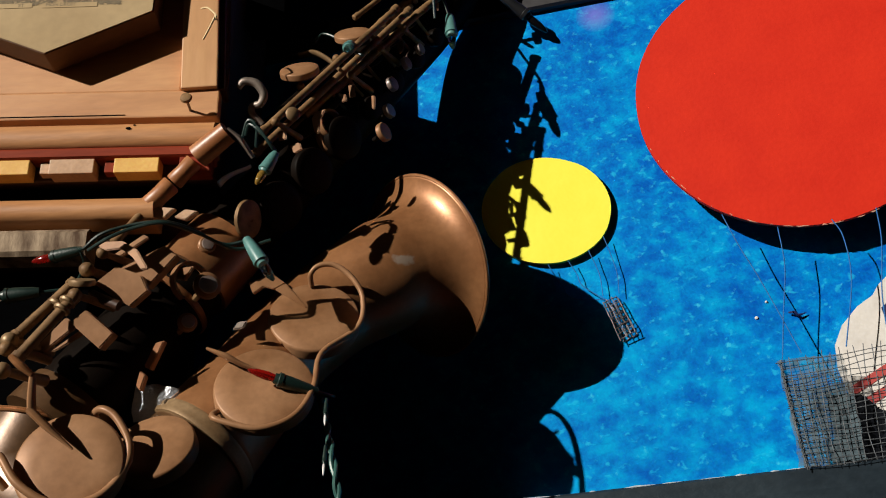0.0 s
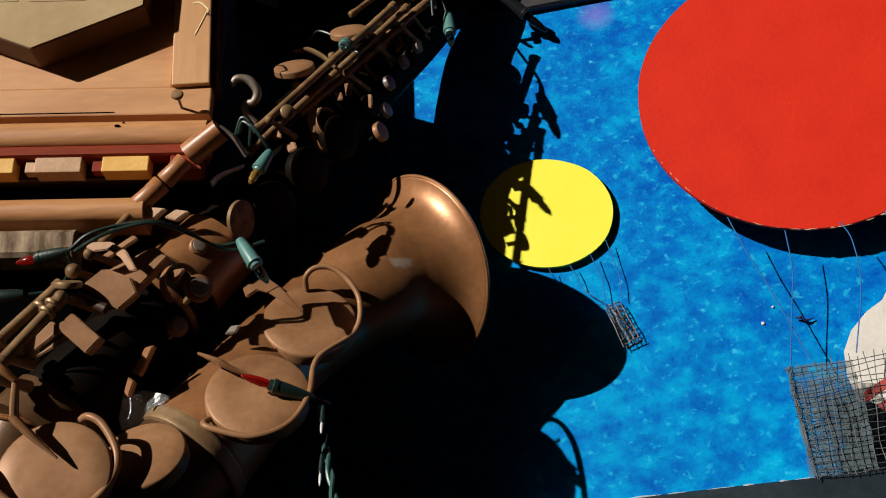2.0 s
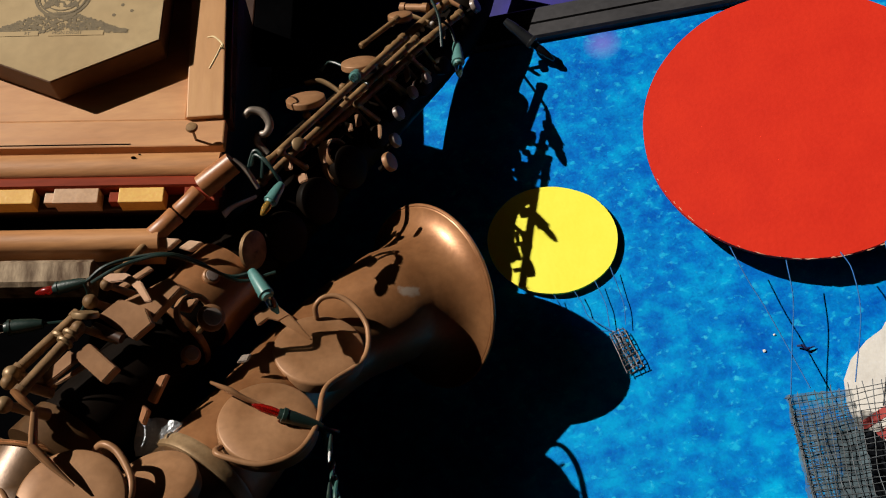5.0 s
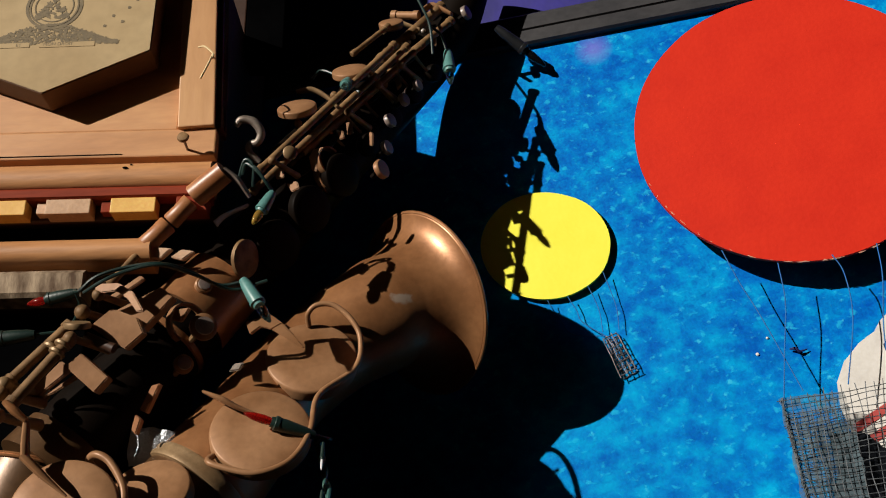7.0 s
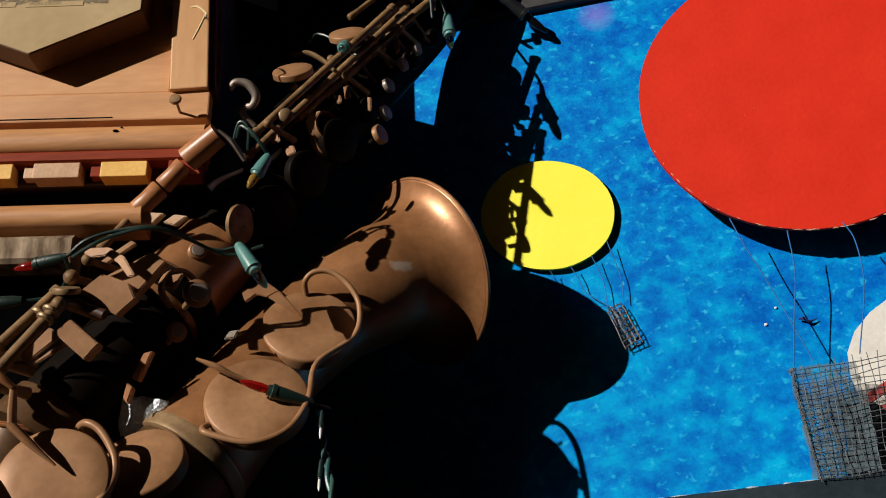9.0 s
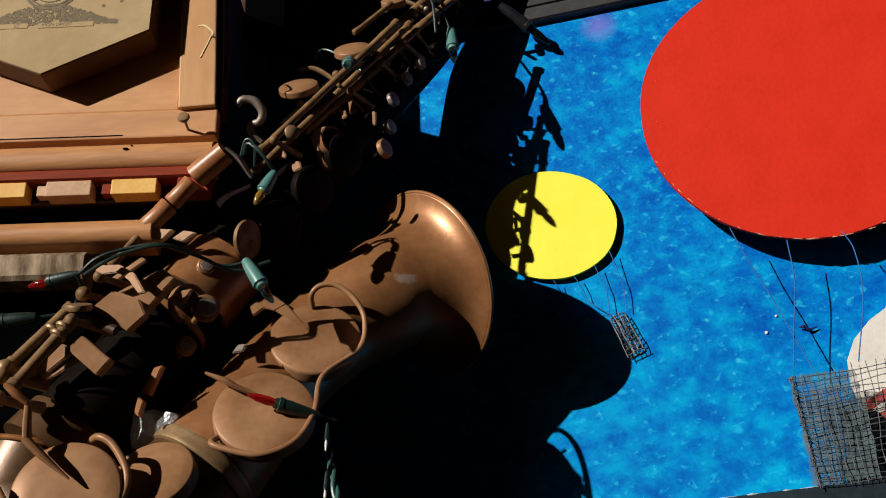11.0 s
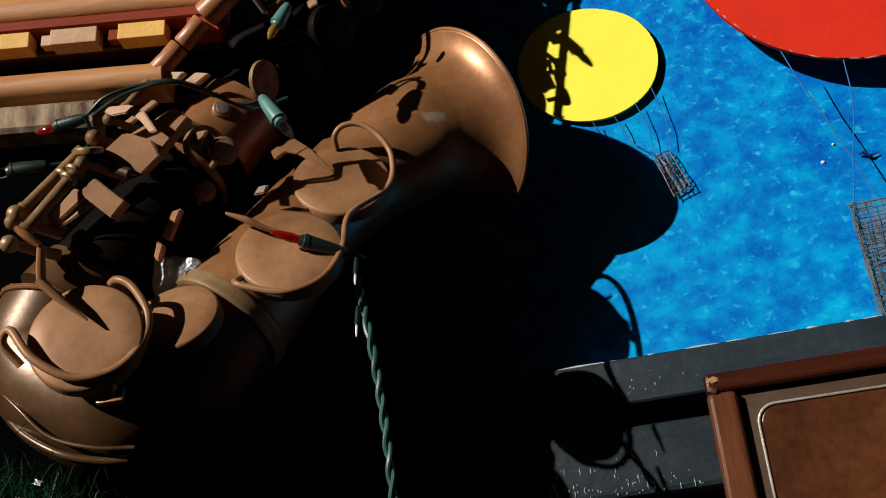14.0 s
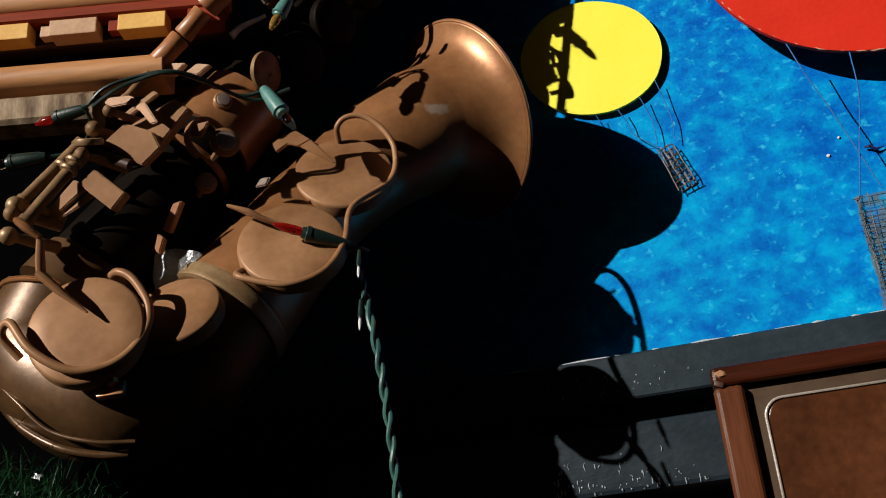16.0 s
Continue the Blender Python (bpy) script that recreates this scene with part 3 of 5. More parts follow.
third = thing("balloon_cutout", (0.215, 0.772, 1.80), "white card balloon with red stripes behind the wire basket", "cut-out", "card balloons")
outline = [(0.0, 0.068), (-0.010, 0.060), (-0.016, 0.052), (-0.030, 0.044), (-0.045, 0.030), (-0.054, 0.014), (-0.056, -0.006), (-0.052, -0.030), (-0.040, -0.048),
           (-0.015, -0.060), (0.02, -0.064), (0.06, -0.05), (0.085, -0.02), (0.085, 0.02), (0.065, 0.05), (0.03, 0.064)]
third_m = pose(0.2195, 0.7735, 1.803)
part("disc", prism(outline, third_m, 0.002), WHITE, third, "hand-cut white card", False)
for a, b in (((-0.050, -0.026), (0.05, 0.024)), ((-0.044, -0.038), (0.05, 0.008))):
    d = (Vector(b) - Vector(a)).normalized()
    w = Vector((-d.y, d.x)) * 0.0035
    part("stripe", prism([tuple(Vector(a) + w), tuple(Vector(b) + w), tuple(Vector(b) - w), tuple(Vector(a) - w)], third_m @ pose(0, -0.0006, 0), 0.0005), STRIPE, third, "painted red stripe", False)
part("patch", prism([(-0.012, 0.040), (-0.004, 0.046), (0.006, 0.036), (0.004, 0.018), (-0.010, 0.018)], third_m @ pose(0, -0.0006, 0), 0.0005), NAVY, third, "painted navy patch", False)

# ---- the wooden cabinet with its plaque ----
CM = pose(-0.31, 0.558, 2.02, 0, 2.9, 12)
cabinet = thing("wooden_cabinet", (-0.42, 0.62, 1.9), "pale oak wall cabinet with mouldings and a row of coloured blocks", "cabinet")
LEFT, RIGHT = -0.30, 0.0275


def cab_box(x0, x1, y0, y1, z0, z1, bevel=0.0012):
    return box(CM @ pose((x0 + x1) / 2, (y0 + y1) / 2, (z0 + z1) / 2), (x1 - x0, y1 - y0, z1 - z0), bevel)


def cab_run(profile, x0=LEFT, x1=RIGHT):
    return extruded(profile, CM @ pose(x0, 0, 0), x1 - x0)


# Three blocks added to the cabinet to block sun and shape its shadow.
part("upper_sun_block", cab_box(LEFT, RIGHT - 0.004, 0.088, 0.19, 0.1675, 0.60), WOOD_DARK, cabinet, "unseen upper block added to cast a shadow edge", False)
part("edge_sun_block", cab_box(RIGHT - 0.0035, 0.060, 0.088, 0.120, 0.142, 0.60), NEAR_BLACK, cabinet, "black block added to shape a shadow edge", False)
part("lower_sun_block", cab_box(LEFT - 0.2, -0.062, 0.022, 0.19, -0.50, -0.1365), NEAR_BLACK, cabinet, "near-black block added below to keep the sun off the painting", False)
part("body", cab_box(LEFT, RIGHT - 0.004, 0.046, 0.19, -0.0884, 0.1672), WOOD_DARK, cabinet, "", False)
# Hidden block, and a deepened frame below, added to stop leaking sunlight.
part("back_block", cab_box(-0.0515, -0.012, 0.070, 0.186, -0.136, -0.0888), NEAR_BLACK, cabinet, "", False)
part("inner_frame", cab_box(LEFT, -0.052, 0.014, 0.186, -0.136, -0.0886), WOOD_DARK, cabinet, "", False)
part("inner_frame", cab_box(LEFT, RIGHT - 0.004, 0.014, 0.046, -0.0540, 0.167), WOOD_DARK, cabinet, "dark stained case", False)
part("back_board", cab_box(LEFT, -0.004, 0.0035, 0.013, 0.0102, 0.167), WOOD, cabinet, "pale oak panel board", False)
part("bottom_rail", cab_box(LEFT, RIGHT, 0.002, 0.013, -0.0150, 0.0098), WOOD, cabinet, "pale oak rail", False)
part("upright", box(CM @ pose(0.0075, 0.0055, 0.0885, 0, -3.2, 0), (0.0290, 0.0155, 0.158), 0.001), WOOD_UP, cabinet, "pale oak upright", False)
part("side_edge", box(CM @ pose(0.0245, 0.012, 0.0885, 0, -3.2, 0), (0.005, 0.02, 0.158), 0.001), MAHOGANY_UP, cabinet, "dark red-brown side edge", False)
part("moulding", cab_run(half_round(-0.0228, -0.0445, 0.007)), WOOD_MOULD, cabinet, "honey oak half-round moulding")
part("red_strip", cab_run([(0.014, -0.0450), (-0.004, -0.0450), (-0.005, -0.0465), (-0.005, -0.0525), (-0.003, -0.0538), (0.014, -0.0538)]), WOOD_RED, cabinet, "dull red painted strip", False)
# Both recess pieces are coloured dark in place of the shade under the strip.
part("deep_recess", cab_box(LEFT, RIGHT - 0.003, 0.036, 0.046, -0.0880, -0.0600), NEAR_BLACK, cabinet, "", False)
part("recess", cab_box(LEFT, RIGHT - 0.003, 0.008, 0.014, -0.0665, -0.0540), WOOD_DARK, cabinet, "", False)
tones = (TILE_GOLD, TILE_TAN)
for k in range(6):
    right = -0.0126 - 0.0492 * k
    part("block", cab_box(right - 0.0340, right, -0.0045, 0.0095, -0.0670, -0.0545, 0.0006), tones[k % 2], cabinet, "amber glazed block" if k % 2 == 0 else "tan block", False)
for k, material in ((0, WOOD_RED), (1, TILE_TAN), (2, WOOD_RED), (3, TILE_TAN), (4, WOOD_RED)):
    right = -0.0126 - 0.0492 * k - 0.0352
    part("spacer_block", cab_box(right - 0.0075, right, 0.0005, 0.0095, -0.0640, -0.0548, 0.0006), material, cabinet, "small set-back spacer block", False)
part("block", cab_box(0.0030, 0.0265, -0.0045, 0.0095, -0.0675, -0.0545, 0.0006), WOOD_RED, cabinet, "", False)
part("moulding", cab_run(half_round(-0.0880, -0.1075, 0.009), LEFT, -0.012), WOOD_MOULD, cabinet, "honey oak half-round moulding")
part("foot_rail", cab_run([(0.014, -0.1140), (-0.004, -0.1140), (-0.009, -0.1185), (-0.009, -0.1330), (-0.006, -0.1360), (0.014, -0.1360)], LEFT, -0.058), STREAKED_RAIL, cabinet, "pale worn bottom rail with shadow streaks in its colour", False)
part("crack", cab_box(LEFT, -0.045, 0.0016, 0.0024, -0.0128, -0.0120, 0.0), NEAR_BLACK, cabinet, "long dark crack", False)
for x, z, r, y in ((-0.038, -0.0300, 0.0013, -0.0068), (-0.034, -0.0265, 0.0006, -0.0056)):
    part("knot_hole", lathe([(0, -0.0008), (r, -0.0008), (r, 0.0007), (0, 0.0007)], CM @ axes((x, y, z), (0, -1, 0)) @ Matrix.Diagonal((1.6, 0.8, 1, 1)), 10), NEAR_BLACK, cabinet)
nail = thing("nail", CM @ Vector((0.0068, -0.012, -0.006)), "dark round-headed nail in the cabinet rail", "nail")
nd = (CM.to_3x3() @ Vector((0, -1, 0.1))).normalized()
np0 = CM @ Vector((0.0060, 0.003, -0.0095))
part("shank", tube([np0, np0 + nd * 0.016], 0.0011, 8), STEEL, nail)
part("head", lathe([(0, -0.002), (0.004, -0.001), (0.0048, 0.0005), (0.004, 0.0022), (0, 0.003)], axes(np0 + nd * 0.016, nd), 16), ROD, nail)
straw = thing("straw", (-0.285, 0.548, 2.08), "bent piece of pale straw sticking out of the cabinet edge", "straw")
part("stem", tube([(-0.294, 0.551, 2.099), (-0.286, 0.546, 2.094), (-0.2775, 0.543, 2.083), (-0.279, 0.545, 2.080)], 0.0008, 6), STRAW, straw)
part("stem", tube([(-0.2775, 0.543, 2.083), (-0.284, 0.546, 2.074), (-0.291, 0.550, 2.067)], 0.0008, 6), STRAW, straw)

plaque = thing("hexagonal_plaque", CM @ Vector((-0.106, 0.0, 0.12)), "hexagonal wooden plaque covered with aged printed paper", "plaque")
HEX = [(-0.1060, 0.0300), (-0.0245, 0.0690), (-0.0245, 0.1560), (-0.1060, 0.1960), (-0.1875, 0.1560), (-0.1875, 0.0640)]
part("block", prism(HEX, CM @ pose(0, -0.0215, 0), 0.0245, 0.0008), PLAQUE_WOOD, plaque, "hexagonal wooden block, browned to deepen its shaded sides", False)
inset = [(-0.106 + (x + 0.106) * 0.988, 0.113 + (z - 0.113) * 0.988) for x, z in HEX]
part("paper", prism(inset, CM @ pose(0, -0.0222, 0), 0.0006), PAPER, plaque, "yellowed printed paper", False)
FACE = CM @ pose(0, -0.0223, 0)


def print_shape(outline, name="print", material=INK, lift=0.00012):
    return part(name, prism(outline, FACE @ pose(0, -lift, 0), lift), material, plaque, "", False)


rnd = random.Random(5)


def leafy(cx, cz, w, h, n, size):
    """Many small pointed dabs of print that together make a leafy mound."""
    bm = bmesh.new()
    for _ in range(n):
        u = rnd.uniform(-1, 1)
        x, z = cx + u * w, cz + rnd.random() ** 0.8 * h * max(0.12, 1 - abs(u) ** 1.4)
        a, s = rnd.uniform(0, 6.3), size * rnd.uniform(0.5, 1.2)
        lift = rnd.uniform(0.00008, 0.0002)
        pts = [(x + s * f * math.cos(a + t), z + s * f * math.sin(a + t)) for t, f in ((0, 1.3), (1.1, 0.5), (2.4, 0.7), (3.6, 1.0), (5.0, 0.55))]
        bm.faces.new([bm.verts.new(FACE @ Vector((px, -lift, pz))) for px, pz in pts])
    return bm


part("print", leafy(-0.108, 0.0770, 0.056, 0.021, 1300, 0.0015), INK, plaque, "grey engraved foliage", False)
ring = bmesh.new()
for k in range(48):
    a0, a1 = 2 * math.pi * k / 48, 2 * math.pi * (k + 1) / 48
    for r0, r1 in ((0.0150, 0.0160), (0.0188, 0.0202), (0.0208, 0.0232)):
        ring.faces.new([ring.verts.new(FACE @ Vector((-0.1075 + r * math.cos(a), -0.00022, 0.1150 + r * math.sin(a)))) for r, a in ((r0, a0), (r1, a0), (r1, a1), (r0, a1))])
part("print", ring, INK, plaque, "grey engraved ring", False)
part("print", leafy(-0.1075, 0.103, 0.013, 0.022, 90, 0.0024), INK, plaque, "", False)
for x0, x1 in ((-0.1580, -0.1220), (-0.1140, -0.0700)):
    print_shape([(x0, 0.0740), (x1, 0.0745), (x1, 0.0790), (x0, 0.0785)], "banner", PAPER, 0.00030)
for cx, cz in ((-0.050, 0.098), (-0.046, 0.112), (-0.058, 0.104), (-0.064, 0.094), (-0.040, 0.120), (-0.132, 0.086), (-0.084, 0.086)):
    print_shape([(cx + 0.0016 * math.cos(a), cz + 0.0016 * math.sin(a)) for a in (0.3, 1.5, 2.6, 3.9, 5.1)])


def lettering(words, x, z, height):
    """Flat printed letters on the plaque, drawn with the built-in font."""
    c = bpy.data.curves.new("letters", "FONT")
    c.body, c.size, c.align_x = words, height * 1.45, "LEFT"
    ob = bpy.data.objects.new("letters", c)
    me = bpy.data.meshes.new_from_object(ob)
    bpy.data.objects.remove(ob)
    bm = bmesh.new()
    bm.from_mesh(me)
    bpy.data.meshes.remove(me)
    bmesh.ops.transform(bm, matrix=FACE @ pose(x, -0.0004, z, 90, 0, 0), verts=bm.verts)
    return part("lettering", bm, INK, plaque, "", False)


lettering("ET", -0.1330, 0.0753, 0.0029)
lettering("MON DROIT", -0.1110, 0.0756, 0.0029)

# ---- the wooden television set ----
tv = thing("television_set", (0.15, 0.70, 1.5), "small wood-veneered television with a brown blank front", "television")
X0, X1, Z0, Z1, Y0, Y1 = -0.0090, 0.330, 1.501, 1.6710, 0.628, 0.735
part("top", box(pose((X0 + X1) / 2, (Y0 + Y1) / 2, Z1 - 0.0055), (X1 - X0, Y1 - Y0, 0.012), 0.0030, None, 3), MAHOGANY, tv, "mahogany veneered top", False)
part("side", box(pose(X0 + 0.0090, (Y0 + Y1) / 2 + 0.0005, (Z0 + Z1) / 2 - 0.0055), (0.018, Y1 - Y0, Z1 - Z0 - 0.0122), 0.0035, None, 3), MAHOGANY_UP, tv, "mahogany veneered side, lightened as if sunlit", False)
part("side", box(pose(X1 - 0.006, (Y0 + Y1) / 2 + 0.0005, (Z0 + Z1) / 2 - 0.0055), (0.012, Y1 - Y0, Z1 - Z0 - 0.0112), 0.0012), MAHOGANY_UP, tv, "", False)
part("base", box(pose((X0 + X1) / 2, (Y0 + Y1) / 2, Z0 + 0.005), (X1 - X0 - 0.0245, Y1 - Y0 - 0.004, 0.010), 0.001), MAHOGANY, tv, "", False)
part("mask", box(pose((X0 + X1) / 2, Y0 + 0.027, (Z0 + Z1) / 2 - 0.001), (X1 - X0 - 0.0245, 0.006, Z1 - Z0 - 0.0225), 0.0005), WOOD_DARK, tv, "", False)


def rounded(x0, x1, z0, z1, r, n=8):
    pts = []
    for cx, cz, a0 in ((x1 - r, z1 - r, 0), (x0 + r, z1 - r, 90), (x0 + r, z0 + r, 180), (x1 - r, z0 + r, 270)):
        pts += [(cx + r * math.cos(radians(a0 + 90 * k / n)), cz + r * math.sin(radians(a0 + 90 * k / n))) for k in range(n + 1)]
    return pts


part("surround", prism(rounded(0.0095, 0.317, 1.515, 1.6585, 0.002), pose(0, Y0 + 0.0085, 0), 0.004, 0.0006), TAUPE, tv, "dull brown surround", False)
rim = [Vector((x, Y0 + 0.0072, z)) for x, z in rounded(0.0180, 0.310, 1.521, 1.6490, 0.011)]
part("trim", tube(rim + [rim[0]], 0.0009, 8, 1, None, False), CHROME, tv, "scuffed chrome trim")
part("screen", prism(rounded(0.0195, 0.3085, 1.5225, 1.6475, 0.010), pose(0, Y0 + 0.0068, 0), 0.003, 0.0006), SCREEN, tv, "blank brown front panel", False)
chip = bmesh.new()
bmesh.ops.create_icosphere(chip, subdivisions=2, radius=0.0034, matrix=pose(X0 + 0.0060, Y0 + 0.0012, Z1 - 0.0045) @ Matrix.Diagonal((1.2, 0.8, 0.75, 1)))
for v in chip.verts:
    v.co += 0.0006 * noise.noise_vector(v.co * 500)
part("notch", box(pose(X0 + 0.0042, Y0 + 0.0008, Z1 - 0.0102, 0, 25, 0), (0.0058, 0.0026, 0.0036), 0.0008), WOOD_DARK, tv, "dark splintered notch")
part("chip", chip, RAW, tv, "chipped bare corner", False)

# ---- the saxophone ----
sax = thing("saxophone", (-0.33, 0.55, 1.66), "old brown-lacquered saxophone leaning against the cabinet", "saxophone")
S_AXIS = (Vector((-0.145, 0.715, 2.155)) - Vector((-0.383, 0.545, 1.768))).normalized()
S_FOOT = Vector((-0.383, 0.545, 1.768))
BACK = Vector((-0.245, 1.0, 0.68))
# Body tube takes the near-black brass in place of shade.
part("body_tube", tube([S_FOOT - S_AXIS * 0.01, S_FOOT + S_AXIS * 0.1, S_FOOT + S_AXIS * 0.2 + BACK * 0.002, S_FOOT + S_AXIS * 0.3 + BACK * 0.008, S_FOOT + S_AXIS * 0.4 + BACK * 0.012, S_FOOT + S_AXIS * 0.5 + BACK * 0.012, (-0.111, 0.740, 2.220), (-0.085, 0.742, 2.290)], [0.034, 0.0305, 0.0285, 0.0265, 0.0255, 0.0245, 0.023, 0.020], 32, 4), SHADE_BRASS, sax, "tapered brass tube coloured near black for shade")
part("body_sleeve", tube([S_FOOT + S_AXIS * 0.137, S_FOOT + S_AXIS * 0.16, S_FOOT + S_AXIS * 0.182], [0.0330, 0.0324, 0.0318], 36, 4), BRASS, sax, "brown brass lower tube")
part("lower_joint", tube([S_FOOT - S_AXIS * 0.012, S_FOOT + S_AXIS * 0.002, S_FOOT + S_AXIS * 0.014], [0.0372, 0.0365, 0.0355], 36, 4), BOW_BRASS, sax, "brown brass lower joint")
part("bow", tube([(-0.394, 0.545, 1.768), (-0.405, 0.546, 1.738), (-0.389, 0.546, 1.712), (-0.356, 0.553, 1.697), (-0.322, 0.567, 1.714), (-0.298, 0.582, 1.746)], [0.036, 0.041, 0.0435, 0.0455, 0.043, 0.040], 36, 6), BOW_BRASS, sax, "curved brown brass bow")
RIM_C, RIM_N, RIM_R = Vector((-0.1582, 0.7075, 1.9130)), Vector((0.640, 0.668, 0.380)).normalized(), 0.0776
neck = curve_through([(-0.298, 0.582, 1.746), (-0.274, 0.606, 1.788), (-0.252, 0.636, 1.832), (-0.222, 0.662, 1.870), RIM_C - RIM_N * 0.040], 8)
flare = spread([0.040, 0.0365, 0.0360, 0.0395, 0.0460], 33)
for back, r in ((0.036, 0.0466), (0.032, 0.0478), (0.028, 0.0492), (0.024, 0.0508), (0.020, 0.0527), (0.0165, 0.0547), (0.0135, 0.0567), (0.0108, 0.0589), (0.0084, 0.0612), (0.0064, 0.0635), (0.0046, 0.0661), (0.0030, 0.0690), (0.0016, 0.0722), (0.0006, 0.0752), (0.0, RIM_R)):
    neck.append(RIM_C - RIM_N * back)
    flare.append(r)
bell = tube(neck, flare, 64, 1, None, False)
part("bell", bell, BELL_BRASS, sax, "flared brown brass bell")
wall = bpy.data.objects["bell"].modifiers.new("wall", "SOLIDIFY")
wall.thickness, wall.offset = 0.0012, -1
circle = [RIM_C + RIM_R * (math.cos(a) * axes((0, 0, 0), RIM_N).to_3x3().col[0] + math.sin(a) * axes((0, 0, 0), RIM_N).to_3x3().col[1]) for a in (2 * math.pi * k / 64 for k in range(65))]
part("rim", tube(circle, 0.0017, 8, 1, None, False), BRASS, sax, "rolled brass rim")


def collar(at, way, r, w, name="ring", material=GOLD):
    return part(name, lathe([(r, -w), (r + 0.0022, -w * 0.9), (r + 0.003, -w * 0.4), (r + 0.0022, 0), (r + 0.003, w * 0.4), (r + 0.0022, w * 0.9), (r, w)], axes(at, way), 40), material, sax, "brass joint ring")


collar((-0.298, 0.582, 1.746), (0.50, 0.42, 0.75), 0.0398, 0.006)
collar((-0.396, 0.545, 1.764), (0.22, 0.10, 1.0), 0.0362, 0.0018, "ring", BRASS)
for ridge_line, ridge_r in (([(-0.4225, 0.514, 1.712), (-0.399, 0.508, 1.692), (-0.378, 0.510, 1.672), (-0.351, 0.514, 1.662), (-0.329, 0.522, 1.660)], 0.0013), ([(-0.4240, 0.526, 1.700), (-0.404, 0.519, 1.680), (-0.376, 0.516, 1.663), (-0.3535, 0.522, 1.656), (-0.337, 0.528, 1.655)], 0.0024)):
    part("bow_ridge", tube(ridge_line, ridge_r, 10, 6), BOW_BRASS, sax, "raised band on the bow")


def key_cup(at, way, r, h=0.010, name="key_cup", label="round lacquered key cup", material=None):
    """A domed cup with a rolled lower edge and a dark pad below."""
    m = axes(at, way)
    cup = part(name, lathe([(r * 0.9, -h), (r, -h), (r, -h * 0.25), (r * 0.985, -h * 0.08), (r * 0.95, 0), (r * 0.6, 0.0010), (0, 0.0014)], m, 48), material or CUP, sax, label)
    part("pad", lathe([(0, -h * 1.35), (r * 0.88, -h * 1.35), (r * 0.88, -h * 0.9), (0, -h * 0.9)], m, 32), WOOD_DARK, cup)
    return cup


VIEW = Vector((0.22, -0.92, -0.22))
BELL_SIDE = (0.30, -0.87, 0.36)
key_cup((-0.2400, 0.553, 1.7748), BELL_SIDE, 0.0338)
key_cup((-0.2210, 0.604, 1.8405), BELL_SIDE, 0.0338)
key_cup((-0.3415, 0.490, 1.7215), (0.28, -0.92, 0.14), 0.0335)
key_cup((-0.306, 0.527, 1.7365), (0.10, -0.85, 0.49), 0.0280)


def blade(points, w, t, material=BRASS, name="key_arm", side=(0, -1, 0), label=""):
    """A flat arm: a flattened, tapering bar."""
    return part(name, tube(points, w, 10, 6, None, True, t, side), material, sax, label)


def touchpiece(corners, thick, material=CUP, name="key_plate", label="flat lacquered key plate"):
    """A flat piece with the given corners, its upper face towards the player."""
    bm = bmesh.new()
    back = Vector((0.25, 1.0, -0.1)) * thick
    low = [bm.verts.new(Vector(c) + back) for c in corners]
    face = [bm.verts.new(c) for c in corners]
    bm.faces.new(face)
    bm.faces.new(low[::-1])
    for k in range(len(corners)):
        n = (k + 1) % len(corners)
        bm.faces.new((face[k], low[k], low[n], face[n]))
    bmesh.ops.recalc_face_normals(bm, faces=bm.faces)
    bmesh.ops.bevel(bm, geom=bm.edges[:], offset=0.0006, segments=2, affect="EDGES")
    return part(name, bm, material, sax, label, False)


touchpiece([(-0.2711, 0.5982, 1.8732), (-0.2557, 0.6070, 1.8816), (-0.2448, 0.6067, 1.8717), (-0.2517, 0.6018, 1.8658), (-0.2598, 0.6003, 1.8688), (-0.2660, 0.5953, 1.8618)], 0.003, CUP, "key_arm", "bent flat key arm")
touchpiece([(-0.2517, 0.6018, 1.8658), (-0.2448, 0.6067, 1.8718), (-0.2256, 0.6034, 1.8477), (-0.2278, 0.6025, 1.8475)], 0.0025, CUP, "key_arm", "")
blade([(-0.276, 0.541, 1.8025), (-0.262, 0.541, 1.795), (-0.252, 0.545, 1.789), (-0.236, 0.551, 1.782)], [0.0022, 0.0045, 0.0035, 0.0014], 0.5, CUP)
blade([(-0.364, 0.478, 1.776), (-0.362, 0.476, 1.762), (-0.361, 0.476, 1.752)], [0.0028, 0.0035, 0.0035], 0.7, CUP)
blade([(-0.362, 0.476, 1.754), (-0.350, 0.478, 1.742), (-0.336, 0.484, 1.7285)], [0.0045, 0.0040, 0.0012], 0.6, CUP)


def guard(points, r, label="bent wire key guard"):
    return part("key_guard", tube(points, r, 10, 8), CUP, sax, label)


guard([(-0.2255, 0.612, 1.868), (-0.2235, 0.605, 1.875), (-0.216, 0.604, 1.8805), (-0.204, 0.607, 1.8795), (-0.192, 0.611, 1.868), (-0.1855, 0.612, 1.851), (-0.1885, 0.605, 1.827),
       (-0.208, 0.580, 1.802), (-0.2085, 0.562, 1.772), (-0.217, 0.547, 1.750), (-0.236, 0.536, 1.7415), (-0.258, 0.531, 1.7470), (-0.2675, 0.532, 1.7525), (-0.2665, 0.545, 1.760)], 0.0021)
